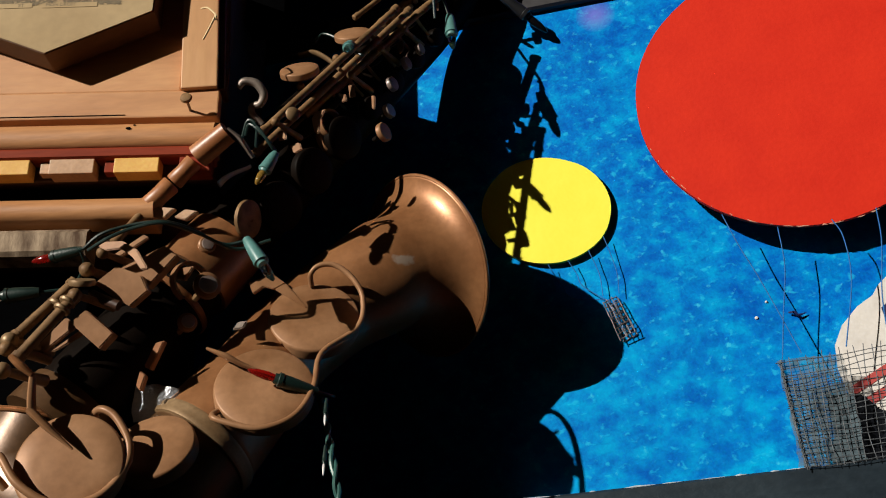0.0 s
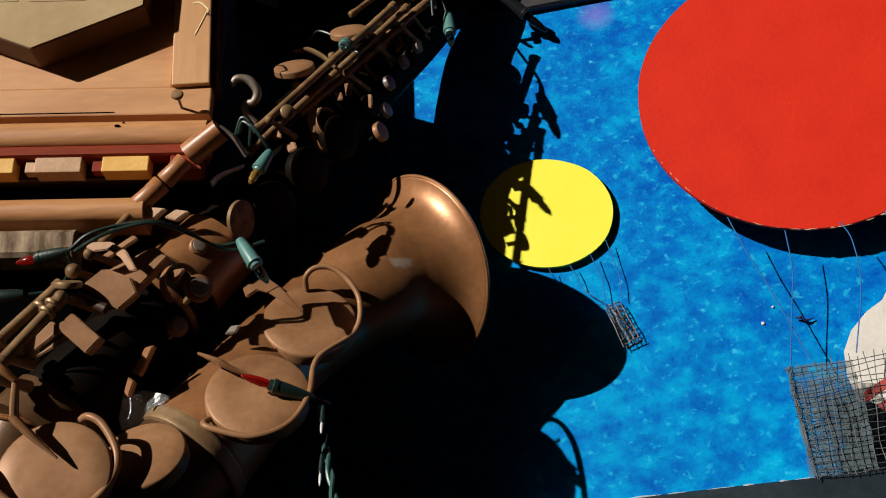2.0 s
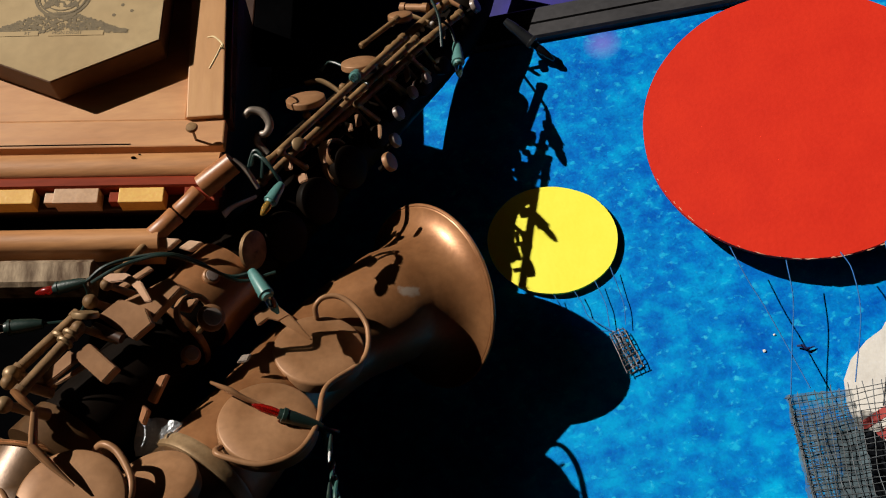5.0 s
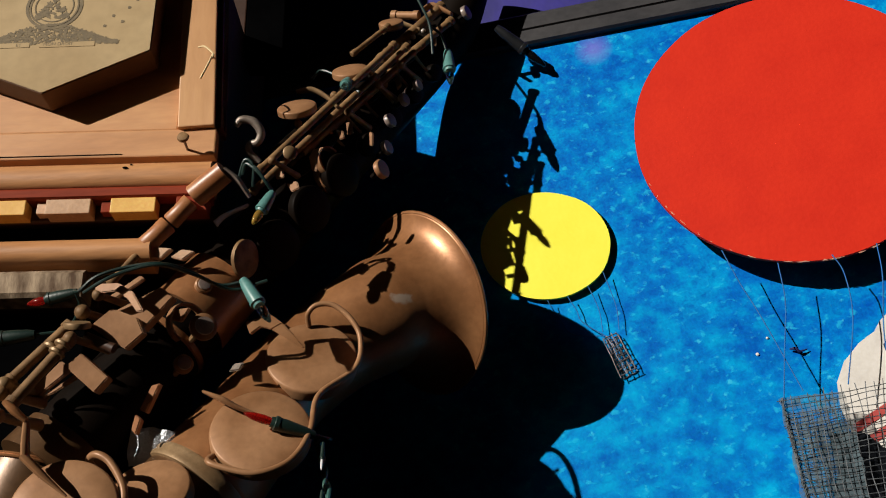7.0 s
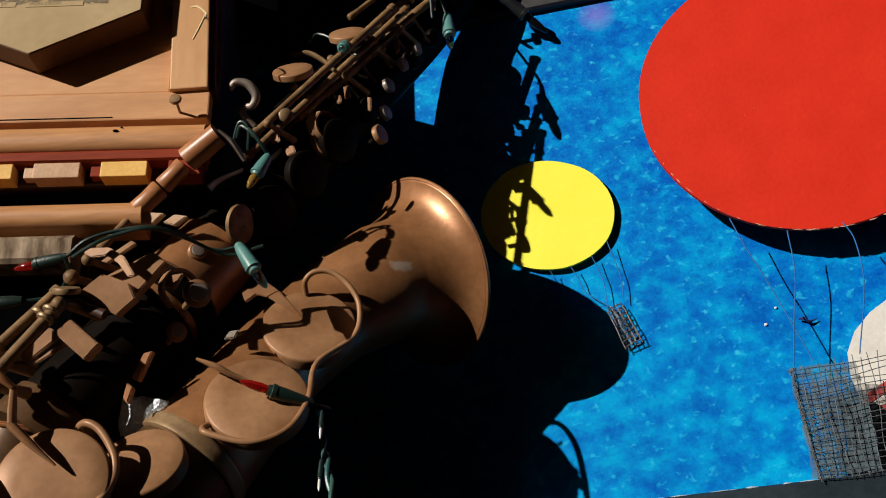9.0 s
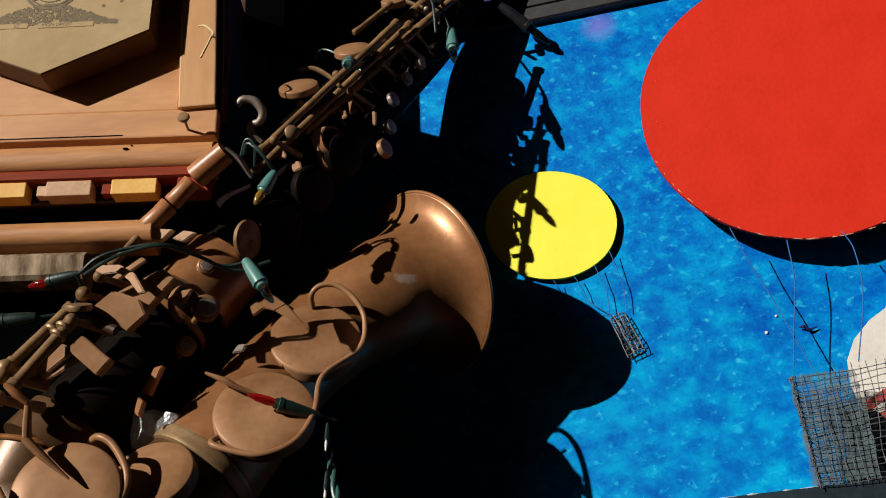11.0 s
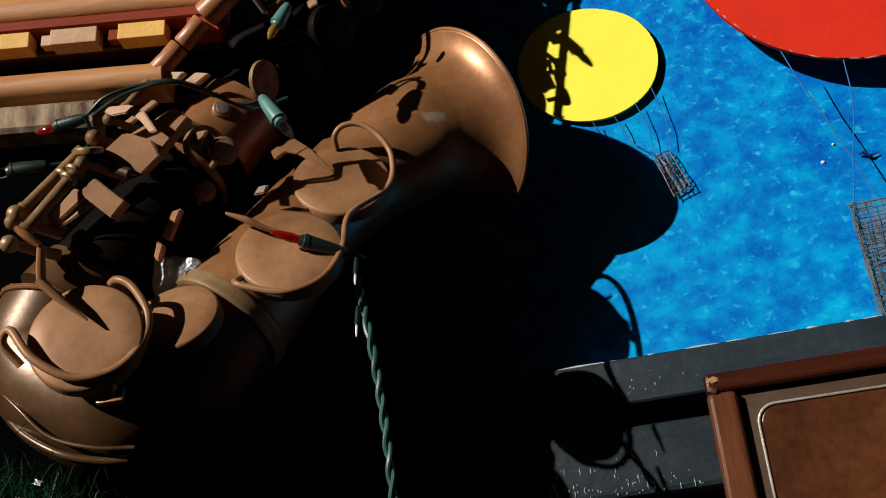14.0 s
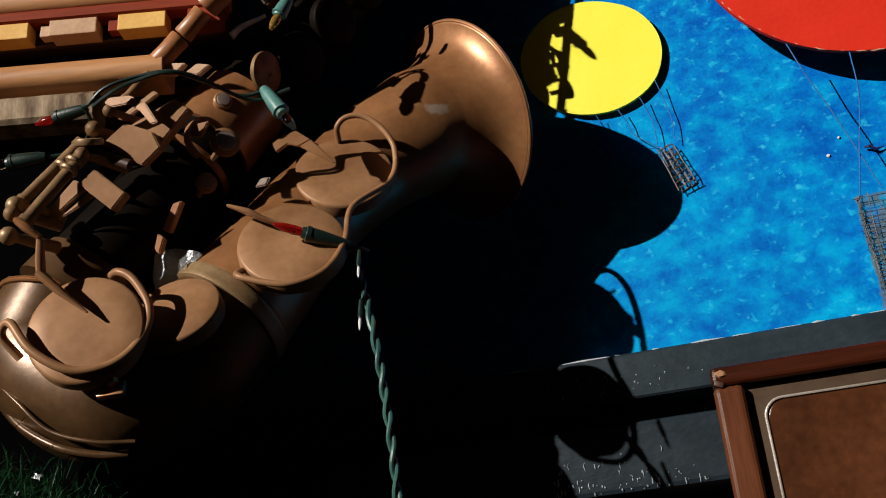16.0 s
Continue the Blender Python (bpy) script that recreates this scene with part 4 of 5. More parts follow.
guard([(-0.381, 0.487, 1.710), (-0.3865, 0.477, 1.722), (-0.379, 0.474, 1.7275), (-0.364, 0.474, 1.7085), (-0.343, 0.481, 1.6955), (-0.322, 0.491, 1.6990), (-0.3115, 0.502, 1.716),
       (-0.3105, 0.506, 1.733), (-0.3205, 0.506, 1.7515), (-0.331, 0.506, 1.7585), (-0.339, 0.511, 1.7565), (-0.338, 0.522, 1.750)], 0.0026)
part("guard_foot", box(pose(-0.331, 0.501, 1.6865, -20, 0, 10), (0.016, 0.005, 0.010), 0.0012), BRASS, sax)
part("guard_screw", lathe([(0, 0), (0.003, 0), (0.0034, 0.003), (0.002, 0.006), (0, 0.0065)], axes((-0.329, 0.500, 1.690), (0.2, -0.9, 0.1)), 14), BRASS, sax)


def rod(a, b, r, material=ROD, name="key_rod", ends=True):
    """A hinge rod with a slightly wider barrel at each end."""
    a, b = Vector(a), Vector(b)
    d = (b - a).normalized()
    n = (b - a).length
    prof = [(0, 0), (r * 0.8, 0), (r * 1.25, 0.001), (r * 1.25, 0.006), (r, 0.0065), (r, n - 0.0065), (r * 1.25, n - 0.006), (r * 1.25, n - 0.001), (r * 0.8, n), (0, n)] if ends else [(0, 0), (r, 0), (r, n), (0, n)]
    return part(name, lathe(prof, axes(a, d), 14), material, sax)


def post(at, r=0.0045, foot=None, material=GOLD):
    """A ball-headed post that carries the rods."""
    at = Vector(at)
    ball = part("key_post", lathe([(r * math.sin(math.pi * k / 10), -r * math.cos(math.pi * k / 10)) for k in range(11)], axes(at, VIEW), 16), material, sax)
    if foot is not None:
        part("stem", tube([at, foot], [r * 0.5, r * 0.75], 10), material, ball)
    return ball


rod((-0.2517, 0.5740, 1.9864), (-0.1526, 0.6460, 2.1375), 0.0030)
rod((-0.2670, 0.598, 1.9830), (-0.1440, 0.660, 2.1438), 0.0031)
rod((-0.2329, 0.622, 2.0264), (-0.1321, 0.672, 2.1516), 0.0028)
rod((-0.2428, 0.622, 2.0156), (-0.150, 0.668, 2.130), 0.0022)
rod((-0.264, 0.600, 2.005), (-0.1970, 0.6436, 2.0976), 0.0046, SHADE_BRASS)
rod((-0.1929, 0.6450, 2.1340), (-0.1602, 0.6612, 2.1712), 0.0024, ROD)
for p in ((-0.2331, 0.6151, 2.0518), (-0.2058, 0.6309, 2.0844), (-0.1806, 0.6458, 2.1162), (-0.1640, 0.6573, 2.1391), (-0.1924, 0.6265, 2.0618), (-0.1692, 0.6419, 2.0945), (-0.1504, 0.6537, 2.1193), (-0.240, 0.575, 1.995)):
    post(p, 0.0036, Vector(p) + Vector((0.01, 0.03, 0.0)), ROD)
for f in (0.06, 0.20, 0.33, 0.47, 0.60, 0.74, 0.90):
    hinge = Vector((-0.2329, 0.622, 2.0264)).lerp(Vector((-0.1321, 0.672, 2.1516)), f)
    part("key_arm", tube([hinge + Vector((-0.006, 0.002, 0.002)), hinge, hinge + Vector((0.004, 0.012, -0.003)), hinge + Vector((0.008, 0.022, -0.006))], [0.0012, 0.0018, 0.0016, 0.0012], 8, 4), ROD, sax)
UP_LEFT = (0.10, -0.80, 0.60)
key_cup((-0.2310, 0.6060, 2.0632), UP_LEFT, 0.0165, 0.005)
key_cup((-0.1905, 0.6300, 2.1074), UP_LEFT, 0.0160, 0.005)
key_cup((-0.1606, 0.6680, 2.1802), UP_LEFT, 0.0115, 0.005)
# unseen cups added on the far side, next to the painting, to shape the shadow
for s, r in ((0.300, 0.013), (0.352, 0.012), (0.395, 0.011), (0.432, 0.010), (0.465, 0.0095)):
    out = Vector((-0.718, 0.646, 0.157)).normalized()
    key_cup(S_FOOT + S_AXIS * s + out * 0.0345, out, r, 0.006, "stack_cup", "key cup coloured near black for shade", SHADE_BRASS)
# Unseen cup added behind the tube to stop a spot of sunlight.
key_cup((-0.3165, 0.646, 1.893), (0.30, 0.90, 0.10), 0.017, 0.016, "stack_cup", "key cup coloured near black for shade", SHADE_BRASS)
# cups added under the rods, facing the player, to fill the tube's shadow
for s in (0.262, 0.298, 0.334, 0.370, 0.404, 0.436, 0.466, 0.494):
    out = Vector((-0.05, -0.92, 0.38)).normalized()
    key_cup(S_FOOT + S_AXIS * s + out * 0.0330 + BACK * 0.006, out, 0.0150, 0.006, "stack_cup", "key cup coloured near black for shade", SHADE_BRASS)
# small levers between the rods and the cups
touchpiece([(-0.2178, 0.6060, 2.0185), (-0.2086, 0.6060, 2.0194), (-0.2140, 0.6060, 2.0114), (-0.2152, 0.6060, 1.9974), (-0.2189, 0.6060, 1.9992), (-0.2212, 0.6060, 2.0123)], 0.002, CUP, "key_lever", "small bent key lever")
touchpiece([(-0.2354, 0.5920, 1.9827), (-0.2265, 0.5920, 1.9837), (-0.2247, 0.5920, 1.9767), (-0.2312, 0.5920, 1.9744)], 0.002, CUP, "key_lever", "small bent key lever")
touchpiece([(-0.1958, 0.6280, 2.0531), (-0.1909, 0.6280, 2.0532), (-0.1897, 0.6280, 2.0418), (-0.1947, 0.6280, 2.0406)], 0.002, CUP, "key_lever", "small bent key lever")
touchpiece([(-0.2024, 0.6260, 2.0442), (-0.1979, 0.6260, 2.0444), (-0.1966, 0.6260, 2.0370), (-0.2011, 0.6260, 2.0362)], 0.002, CUP, "key_lever", "small bent key lever")
touchpiece([(-0.1818, 0.6500, 2.0540), (-0.1783, 0.6500, 2.0533), (-0.1788, 0.6500, 2.0398), (-0.1818, 0.6500, 2.0404)], 0.002, CUP, "key_lever", "small bent key lever")
touchpiece([(-0.1601, 0.6640, 2.1126), (-0.1547, 0.6640, 2.1169), (-0.1537, 0.6640, 2.1058), (-0.1580, 0.6640, 2.1013)], 0.002, CUP, "key_lever", "small bent key lever")
touchpiece([(-0.1274, 0.6900, 2.1734), (-0.1233, 0.6900, 2.1698), (-0.1245, 0.6900, 2.1598), (-0.1285, 0.6900, 2.1633)], 0.002, CUP, "key_lever", "small bent key lever")
touchpiece([(-0.2427, 0.5850, 1.9920), (-0.2357, 0.5850, 1.9923), (-0.2347, 0.5850, 1.9844), (-0.2412, 0.5850, 1.9841)], 0.002, CUP, "key_lever", "small bent key lever")
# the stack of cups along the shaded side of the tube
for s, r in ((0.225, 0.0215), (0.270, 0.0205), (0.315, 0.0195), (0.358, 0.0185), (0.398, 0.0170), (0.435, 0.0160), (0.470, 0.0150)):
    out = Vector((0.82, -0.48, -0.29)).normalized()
    key_cup(S_FOOT + S_AXIS * s + out * 0.0310, out, r * (0.95 if s < 0.33 else 0.55), 0.007, "stack_cup", "key cup coloured near black for shade", SHADE_BRASS)
blade([(-0.2408, 0.6340, 2.0977), (-0.2263, 0.6344, 2.0968), (-0.2125, 0.6313, 2.0843), (-0.2015, 0.6274, 2.0686)], [0.003, 0.0045, 0.004, 0.003], 0.5, GOLD)
blade([(-0.1747, 0.6933, 2.1904), (-0.1622, 0.6984, 2.2025), (-0.1380, 0.6929, 2.1836)], [0.003, 0.004, 0.003], 0.5, GOLD)
rod((-0.1681, 0.7032, 2.2161), (-0.1394, 0.7014, 2.2074), 0.0040, CUP)
rod((-0.1757, 0.6764, 2.1452), (-0.1178, 0.7092, 2.2202), 0.0046)
rod((-0.1573, 0.6737, 2.1369), (-0.1078, 0.6991, 2.1931), 0.0036)
for p in ((-0.1603, 0.6834, 2.1623), (-0.1560, 0.6851, 2.1661), (-0.1519, 0.6826, 2.1595), (-0.1487, 0.6858, 2.1669), (-0.1446, 0.6887, 2.1739), (-0.1543, 0.6790, 2.1503), (-0.1354, 0.6922, 2.1814)):
    post(p, 0.0024, None, CHROME)
blade([(-0.1375, 0.7069, 2.2182), (-0.1262, 0.7087, 2.2216), (-0.1084, 0.7020, 2.2019)], [0.003, 0.005, 0.003], 0.5, CUP)
part("pearl", lathe([(0, -0.002), (0.0052, -0.002), (0.0058, 0), (0.0045, 0.0012), (0, 0.0016)], axes((-0.2240, 0.571, 1.9965), (0.55, -0.75, -0.2)), 20), GOLD, sax, "oval key touch")
for p, r in (((-0.1381, 0.6680, 2.1052), 0.0052), ((-0.1506, 0.6650, 2.0908), 0.0060), ((-0.1632, 0.6600, 2.0685), 0.0065), ((-0.1662, 0.6550, 2.0386), 0.0065), ((-0.1708, 0.6500, 2.0156), 0.0085), ((-0.0941, 0.7102, 2.2075), 0.0070)):
    cup = part("side_key", lathe([(0, -0.004), (r, -0.004), (r, -0.0005), (r * 0.9, 0.0005), (0, 0.001)], axes(p, (0.90, -0.40, 0.05)), 20), PEARL if r < 0.008 else CUP, sax, "pearl-faced side key")
    part("stem", tube([p, Vector(p) + Vector((-0.012, 0.006, -0.003))], 0.0022, 8), SHADE_BRASS, cup)


def open_ring(at, way, r, w, start, end, material=CUP, name="key_ring"):
    """A short open collar: part of a cup's wall."""
    m = axes(at, way)
    bm = bmesh.new()
    rows = []
    for k in range(25):
        a = radians(start + (end - start) * k / 24)
        rows.append([bm.verts.new(m @ Vector((q * math.cos(a), q * math.sin(a), h))) for q, h in ((r, 0), (r, w), (r - 0.0018, w), (r - 0.0018, 0))])
    for a, b in zip(rows, rows[1:]):
        for k in range(4):
            bm.faces.new((a[k], a[(k + 1) % 4], b[(k + 1) % 4], b[k]))
    bm.faces.new(rows[0])
    bm.faces.new(rows[-1][::-1])
    return part(name, bm, material, sax)


for at, r, a0, a1 in (((-0.2150, 0.632, 2.020), 0.0125, 60, 300), ((-0.2995, 0.5560, 1.8604), 0.0150, 40, 250)):
    open_ring(at, (0.80, -0.50, -0.1), r, 0.006, a0, a1)
for at, r in (((-0.2120, 0.638, 2.010), 0.013),):
    lathe_m = axes(at, (0.75, -0.60, -0.1))
    part("tone_hole", lathe([(r, -0.014), (r, 0), (r - 0.0014, 0), (r - 0.0014, -0.012), (0, -0.012)], lathe_m, 32), CUP, sax, "open tone hole chimney")
for p, r in (((-0.2844, 0.5570, 1.8572), 0.0100), ((-0.3002, 0.5600, 1.8323), 0.0070), ((-0.2907, 0.5680, 1.8952), 0.0065), ((-0.2643, 0.5860, 1.9194), 0.0150)):
    way = Vector((0.62, -0.76, -0.05)) if r < 0.0101 else Vector((0.93, -0.20, -0.28))
    # The large touch takes the darker bronze in place of shade.
    touch = part("key_touch", lathe([(0, -0.006), (r * 0.8, -0.006), (r, -0.004), (r, -0.001), (r * 0.86, 0), (0, 0.0006)], axes(p, way), 24), CUP if r < 0.0101 else ROD, sax, "round key touch")
    if r < 0.0101:
        part("inlay", lathe([(0, 0.0004), (r * 0.7, 0.0004), (r * 0.66, 0.0016), (0, 0.0022)], axes(p, way), 20), PEARL, touch, "grey pearl inlay")
    part("stem", tube([p, Vector(p) + Vector((-0.025, 0.02, -0.006))], 0.0026, 8), ROD, touch)

# rollers and the long side rod
part("roller", tube([(-0.2665, 0.546, 1.9745), (-0.2925, 0.5505, 1.9605)], [0.0088, 0.0095], 20), ORANGE, sax, "orange-brown roller")
for a, b, r in (((-0.296, 0.552, 1.958), (-0.3125, 0.553, 1.9435), 0.0070), ((-0.314, 0.553, 1.9425), (-0.3315, 0.552, 1.9265), 0.0075)):
    d = (Vector(b) - Vector(a)).normalized()
    n = (Vector(b) - Vector(a)).length
    part("roller", lathe([(0, 0), (r * 0.9, 0), (r, 0.001), (r * 0.93, n * 0.5), (r, n - 0.001), (r * 0.9, n), (0, n)], axes(a, d), 20), ORANGE, sax, "orange-brown roller")
rod((-0.3315, 0.552, 1.9265), (-0.349, 0.536, 1.891), 0.0030)
blade([(-0.2665, 0.545, 1.9765), (-0.258, 0.552, 1.968), (-0.252, 0.560, 1.957)], [0.004, 0.006, 0.004], 0.4, STEEL)
blade([(-0.284, 0.570, 1.945), (-0.277, 0.572, 1.952), (-0.262, 0.580, 1.962)], [0.004, 0.003, 0.002], 0.4, FOIL)
part("thumb_hook", tube([(-0.2735, 0.580, 2.0365), (-0.268, 0.579, 2.041), (-0.259, 0.582, 2.039), (-0.2545, 0.587, 2.031), (-0.2585, 0.590, 2.0245), (-0.2655, 0.591, 2.0245), (-0.2665, 0.592, 2.018), (-0.260, 0.598, 2.010)], [0.0026, 0.0032, 0.0036, 0.0036, 0.0032, 0.0028, 0.003, 0.003], 10), STEEL, sax, "curled steel hook")

# key table: levers, blocks, ball posts
touchpiece([(-0.3444, 0.5084, 1.8766), (-0.3407, 0.5083, 1.8796), (-0.3265, 0.5092, 1.8781), (-0.3159, 0.5104, 1.8703), (-0.3082, 0.5122, 1.8557), (-0.3129, 0.5120, 1.8555), (-0.3197, 0.5107, 1.8658), (-0.3276, 0.5096, 1.8725), (-0.3383, 0.5091, 1.8728)], 0.0025, CUP, "strap_lever", "bent flat brass lever")
touchpiece([(-0.3492, 0.5146, 1.8518), (-0.3334, 0.5151, 1.8629), (-0.3168, 0.5199, 1.8550), (-0.3130, 0.5230, 1.8442), (-0.3258, 0.5228, 1.8345), (-0.3380, 0.5187, 1.8427)], 0.005, CUP)
touchpiece([(-0.3340, 0.5202, 1.8629), (-0.3023, 0.5229, 1.8767), (-0.2944, 0.5261, 1.8689), (-0.3160, 0.5268, 1.8484), (-0.3217, 0.5241, 1.8557)], 0.006, CUP)
touchpiece([(-0.3565, 0.5013, 1.8197), (-0.3458, 0.5015, 1.8274), (-0.3287, 0.5085, 1.8104), (-0.3382, 0.5088, 1.8012)], 0.006, CUP)
touchpiece([(-0.3865, 0.5058, 1.8051), (-0.3621, 0.5046, 1.8255), (-0.3542, 0.5067, 1.8199), (-0.3780, 0.5070, 1.8041)], 0.003, CUP)
touchpiece([(-0.3763, 0.5077, 1.8021), (-0.3528, 0.5077, 1.8161), (-0.3509, 0.5085, 1.8130), (-0.3680, 0.5081, 1.8047)], 0.002, CUP)
touchpiece([(-0.3337, 0.5511, 1.9173), (-0.3248, 0.5508, 1.9242), (-0.3109, 0.5529, 1.9217), (-0.3198, 0.5532, 1.9149)], 0.004, TILE_TAN)
touchpiece([(-0.3126, 0.5551, 1.9158), (-0.3040, 0.5552, 1.9207), (-0.2945, 0.5568, 1.9182), (-0.3041, 0.5568, 1.9126)], 0.004, TILE_TAN)
touchpiece([(-0.3517, 0.5344, 1.8797), (-0.3248, 0.5347, 1.8944), (-0.3216, 0.5356, 1.8915), (-0.3463, 0.5354, 1.8779)], 0.003, CUP)
touchpiece([(-0.3224, 0.5406, 1.7963), (-0.3134, 0.5386, 1.8117), (-0.3073, 0.5392, 1.8126), (-0.3178, 0.5417, 1.7938)], 0.004, ORANGE)
touchpiece([(-0.3247, 0.5352, 1.7815), (-0.3214, 0.5336, 1.7913), (-0.3178, 0.5348, 1.7875), (-0.3219, 0.5363, 1.7778)], 0.004, ORANGE)
touchpiece([(-0.3077, 0.5445, 1.8620), (-0.3043, 0.5438, 1.8676), (-0.2904, 0.5453, 1.8682), (-0.2976, 0.5464, 1.8588)], 0.003, CUP)
touchpiece([(-0.3082, 0.5446, 1.8572), (-0.3018, 0.5462, 1.8530), (-0.3044, 0.5472, 1.8467)], 0.003, CUP)
touchpiece([(-0.2694, 0.5658, 1.8237), (-0.2649, 0.5653, 1.8290), (-0.2581, 0.5661, 1.8291), (-0.2617, 0.5667, 1.8241)], 0.002, STEEL)
part("roller", tube([(-0.3519, 0.5165, 1.8449), (-0.3318, 0.5195, 1.8344)], 0.0036, 14), WOOD_DARK, sax, "dark roller")
rod((-0.3918, 0.4920, 1.8093), (-0.3594, 0.5100, 1.8541), 0.0036)
rod((-0.3824, 0.4840, 1.7908), (-0.3535, 0.5020, 1.8396), 0.0038)
for p, r in (((-0.3903, 0.4880, 1.8074), 0.0058), ((-0.3876, 0.4800, 1.7843), 0.0056), ((-0.3535, 0.5120, 1.8618), 0.0054), ((-0.3534, 0.5000, 1.8386), 0.0046), ((-0.3892, 0.4840, 1.8004), 0.0050), ((-0.3448, 0.5160, 1.8747), 0.0044)):
    post(p, r, Vector(p) + Vector((0.012, 0.03, 0.0)), GOLD if r > 0.0055 else ROD)
collar_at = ((-0.3581, 0.4995, 1.8340), (-0.3605, 0.4975, 1.8283), (-0.3694, 0.5040, 1.8355))
for p in collar_at:
    part("rod_collar", lathe([(0.0030, -0.0020), (0.0054, -0.0014), (0.0060, 0), (0.0054, 0.0014), (0.0030, 0.0020)], axes(p, (0.40, 0.33, 0.85)), 18), GOLD, sax, "brass rod collar")
part("rod_washer", lathe([(0, -0.002), (0.0085, -0.002), (0.0092, 0), (0.0085, 0.002), (0, 0.002)], axes((-0.3525, 0.5060, 1.8498), (0.2, -0.45, 0.87)), 24), GOLD, sax, "brass rod washer")
blade([(-0.378, 0.476, 1.790), (-0.370, 0.474, 1.783), (-0.3635, 0.477, 1.777)], [0.004, 0.0045, 0.003], 0.6, BRASS)
part("body_band", lathe([(0.0305, -0.003), (0.0318, -0.002), (0.0318, 0.002), (0.0305, 0.003)], axes(S_FOOT + S_AXIS * 0.115, S_AXIS), 40), BRASS, sax, "flat body band")

# scraps behind the keys
foil = thing("foil_scrap", (-0.327, 0.562, 1.772), "crumpled silver foil scrap tucked behind the keys", "foil")
bm = bmesh.new()
bmesh.ops.create_grid(bm, x_segments=8, y_segments=8, size=0.5, matrix=pose(-0.3181, 0.5560, 1.7725, 90, 8, 15) @ Matrix.Diagonal((0.034, 0.026, 1, 1)))
for v in bm.verts:
    v.co += 0.004 * noise.noise_vector(v.co * 90)
bmesh.ops.solidify(bm, geom=bm.faces[:], thickness=0.0004)
part("sheet", bm, FOIL, foil, "", False)

# ---- string of fairy lights ----
lights = thing("fairy_lights", (-0.25, 0.55, 1.88), "string of small fairy lights on dark green wire", "fairy lights")


def socket(base, tip, bulb, r=0.0036, material=SOCKET):
    """A ribbed plastic socket with a pointed glass bulb."""
    a, b = Vector(base), Vector(tip)
    d = (b - a).normalized()
    m = axes(a, d)
    n = (b - a).length
    s = part("socket", lathe([(0, 0), (r * 0.62, 0), (r * 0.85, n * 0.12), (r * 1.05, n * 0.40), (r * 1.05, n * 0.50), (r * 1.15, n * 0.51), (r * 1.15, n * 0.56), (r * 0.9, n * 0.57), (r * 0.78, n * 0.62), (0, n * 0.62)], m, 18), material, lights, "")
    part("bulb", lathe([(0, n * 0.6), (r * 0.6, n * 0.62), (r * 0.72, n * 0.72), (r * 0.6, n * 0.86), (r * 0.28, n * 0.97), (0, n)], m, 14), bulb, s)
    return s


socket((-0.2535, 0.5525, 1.8860), (-0.2310, 0.5480, 1.8480), BULB_CLEAR, 0.0050)
socket((-0.2330, 0.5575, 1.9560), (-0.2460, 0.5505, 1.9280), BULB_AMBER, 0.0046)
socket((-0.1142, 0.6925, 2.1535), (-0.1117, 0.6790, 2.1060), BULB_CLEAR, 0.0052)
socket((-0.2060, 0.5640, 1.7690), (-0.2455, 0.5370, 1.7825), BULB_RED, 0.0044, DARK_GREEN)
# This socket is coloured dark green to stand in for the shade on it.
socket((-0.3560, 0.5080, 1.8755), (-0.3930, 0.5060, 1.8715), BULB_RED, 0.0042, DARK_GREEN)
socket((-0.1900, 0.6220, 2.0905), (-0.1868, 0.5960, 2.0640), BULB_CLEAR, 0.0044)
socket((-0.0720, 0.7430, 2.2080), (-0.0300, 0.7680, 2.1680), BULB_BLACK, 0.0056, BLACK_PLASTIC)
socket((-0.3900, 0.5150, 1.8520), (-0.4300, 0.5050, 1.8490), BULB_CLEAR, 0.0050, DARK_GREEN)


# Two clear bulbs drawn white, their glints put into the colour.
socket((-0.1960, 0.5520, 1.7600), (-0.1955, 0.5450, 1.7400), BULB_GLINT, 0.0014, DARK_GREEN)
socket((-0.1975, 0.5520, 1.7290), (-0.1972, 0.5450, 1.7080), BULB_GLINT, 0.0014, DARK_GREEN)


def twisted(points, r=0.0012, turns=14, name="wire"):
    """Two thin wires twisted round one another along a line."""
    line = curve_through(points, 24)
    for phase in (0, math.pi):
        out = []
        ref = Vector((0, 1, 0))
        for i, p in enumerate(line):
            d = (line[min(i + 1, len(line) - 1)] - line[max(i - 1, 0)]).normalized()
            u = d.cross(ref).normalized()
            v = d.cross(u)
            a = phase + 2 * math.pi * turns * i / len(line)
            out.append(p + r * (math.cos(a) * u + math.sin(a) * v))
        part(name, tube(out, r * 0.95, 8, 1), WIRE_TEAL, lights)


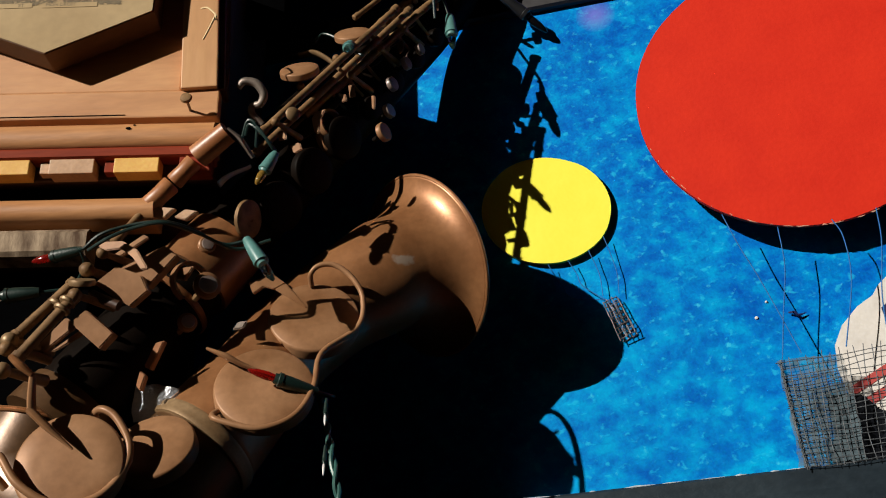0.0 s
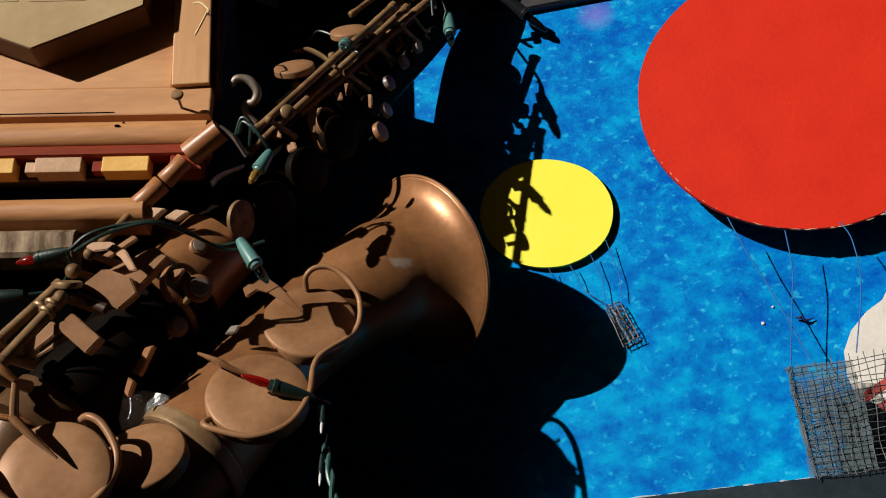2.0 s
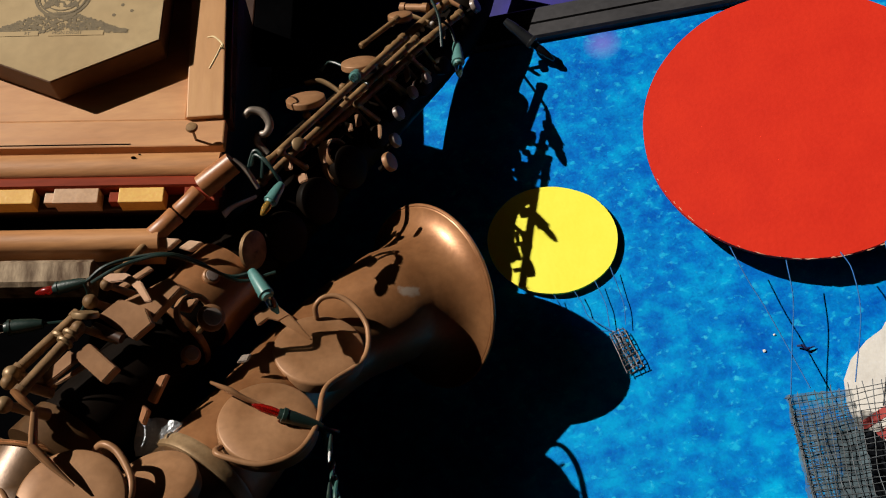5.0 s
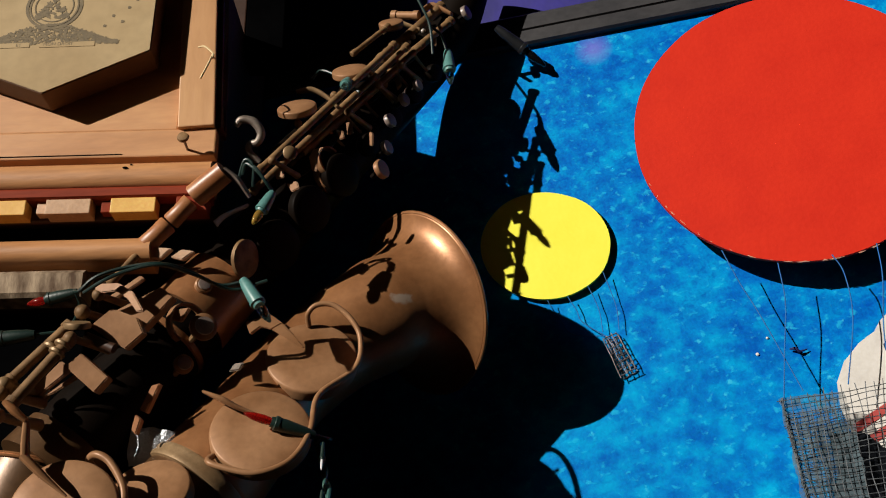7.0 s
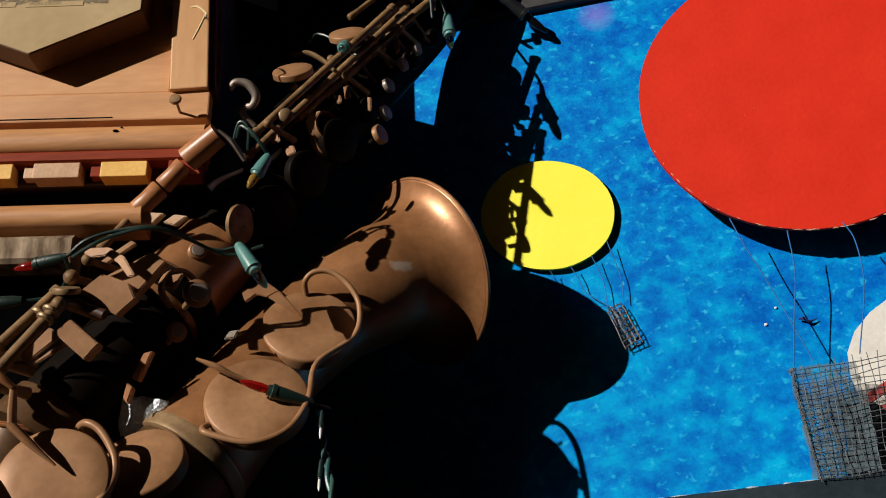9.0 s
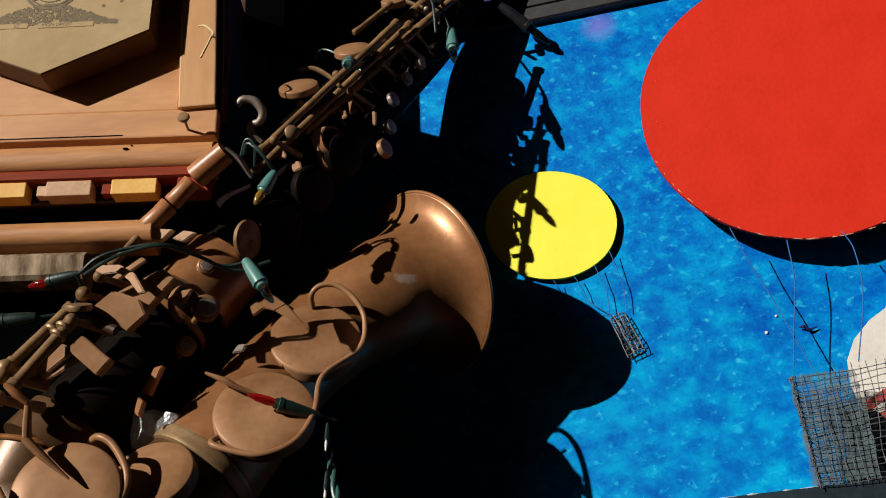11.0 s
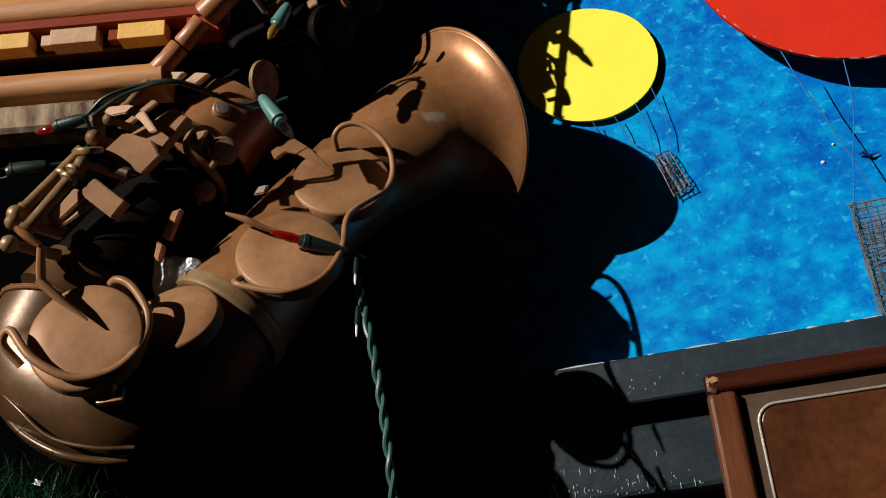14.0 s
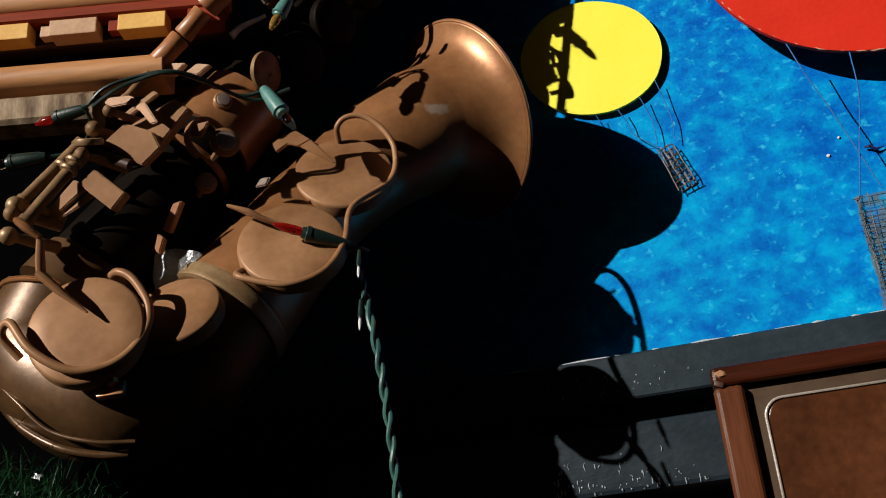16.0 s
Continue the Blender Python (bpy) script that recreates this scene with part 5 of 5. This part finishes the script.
twisted([(-0.2140, 0.5920, 1.7760), (-0.2094, 0.5853, 1.7632), (-0.2021, 0.5737, 1.7399), (-0.1926, 0.5580, 1.7035), (-0.1889, 0.5560, 1.6702), (-0.1864, 0.5540, 1.6369), (-0.1855, 0.5530, 1.5969), (-0.1850, 0.5520, 1.5208)], 0.0015, 8)
for pts in (
    [(-0.355, 0.502, 1.8735), (-0.3485, 0.499, 1.8720), (-0.336, 0.497, 1.8790), (-0.318, 0.503, 1.8855), (-0.297, 0.510, 1.8880), (-0.284, 0.528, 1.8880), (-0.270, 0.548, 1.8830), (-0.2535, 0.5535, 1.8850)],
    [(-0.3465, 0.5000, 1.8700), (-0.331, 0.499, 1.8765), (-0.316, 0.503, 1.8830), (-0.296, 0.508, 1.8860), (-0.280, 0.530, 1.8850), (-0.262, 0.553, 1.8800), (-0.238, 0.560, 1.886)],
    [(-0.2520, 0.5520, 1.9800), (-0.2430, 0.5480, 1.9740), (-0.2360, 0.5520, 1.9620), (-0.2330, 0.5575, 1.9560)],
    [(-0.2560, 0.5540, 1.9740), (-0.2500, 0.5480, 1.9790), (-0.2410, 0.5500, 1.9700), (-0.2330, 0.5570, 1.9580)],
    [(-0.2600, 0.5560, 1.9700), (-0.2520, 0.5490, 1.9830), (-0.2460, 0.5510, 1.9780), (-0.2490, 0.5580, 1.9640)],
    [(-0.2281, 0.6388, 2.1113), (-0.2213, 0.6410, 2.1206), (-0.2102, 0.6401, 2.1146), (-0.1980, 0.6371, 2.1004), (-0.1844, 0.6344, 2.0856)],
    [(-0.1489, 0.6942, 2.2482), (-0.1350, 0.6832, 2.2074), (-0.1256, 0.6744, 2.1724), (-0.1250, 0.6750, 2.1400)],
    [(-0.1150, 0.6900, 2.1540), (-0.1180, 0.6850, 2.1680), (-0.1268, 0.6766, 2.1736)],
    [(-0.2060, 0.5640, 1.7690), (-0.1990, 0.5740, 1.7680), (-0.2030, 0.5860, 1.7720), (-0.2140, 0.5920, 1.7760)],
    [(-0.3900, 0.5160, 1.8520), (-0.3700, 0.5220, 1.8560), (-0.3560, 0.5120, 1.8660), (-0.3540, 0.5030, 1.8730)],
):
    part("wire", tube(pts, 0.0013, 8, 6), WIRE_GREEN, lights)

# ---- greenery under the saxophone ----
rnd = random.Random(9)
bm = bmesh.new()
for _ in range(13000):
    u = rnd.random()
    core = Vector((-0.50 + 0.17 * u, 0.472 + 0.02 * u, 1.658 - 0.054 * u)) + Vector((0, rnd.gauss(0, 0.02), rnd.gauss(-0.003, 0.014)))
    d = Vector((rnd.gauss(0.25, 1), rnd.gauss(-0.3, 1), rnd.gauss(0.1, 0.9))).normalized()
    n = rnd.uniform(0.012, 0.026)
    bend = Vector((0, 0, -0.25 * n))
    s = d.cross(Vector((0.3, 0.2, 1))).normalized() * 0.00022
    a, b, c = core, core + d * n * 0.55, core + d * n + bend
    v = [bm.verts.new(q) for q in (a - s, a + s, b + s, b - s, c)]
    bm.faces.new(v[:4])
    bm.faces.new((v[3], v[2], v[4]))
tagged(part("tinsel_garland", bm, NEEDLE, None, "", False), "dark green tinsel garland heaped on the shelf", "garland", "", "stuff")
stand = thing("garland_block", (-0.40, 0.52, 1.5), "dark block under the garland on the shelf", "block")
part("block", box(pose(-0.42, 0.53, 1.560), (0.20, 0.10, 0.118), 0.004), NEAR_BLACK, stand, "", False)

# Foil flakes added to stand for white glints on the garland.
rnd = random.Random(31)
for at, size in (((-0.351, 0.466, 1.6375), 0.0026), ((-0.362, 0.464, 1.6300), 0.0016)):
    scrap = thing("foil_scrap", at, "small silver foil flake added for a white glint on the garland", "foil")
    bm = bmesh.new()
    bmesh.ops.create_grid(bm, x_segments=5, y_segments=4, size=0.5, matrix=Matrix.Translation(at) @ pose(0, 0, 0, 60, 20, -20) @ Matrix.Diagonal((size * 2.2, size, 1, 1)))
    for v in bm.verts:
        v.co += Vector([rnd.uniform(-0.0008, 0.0008) for _ in range(3)])
    part("foil", bm, FOIL, scrap)
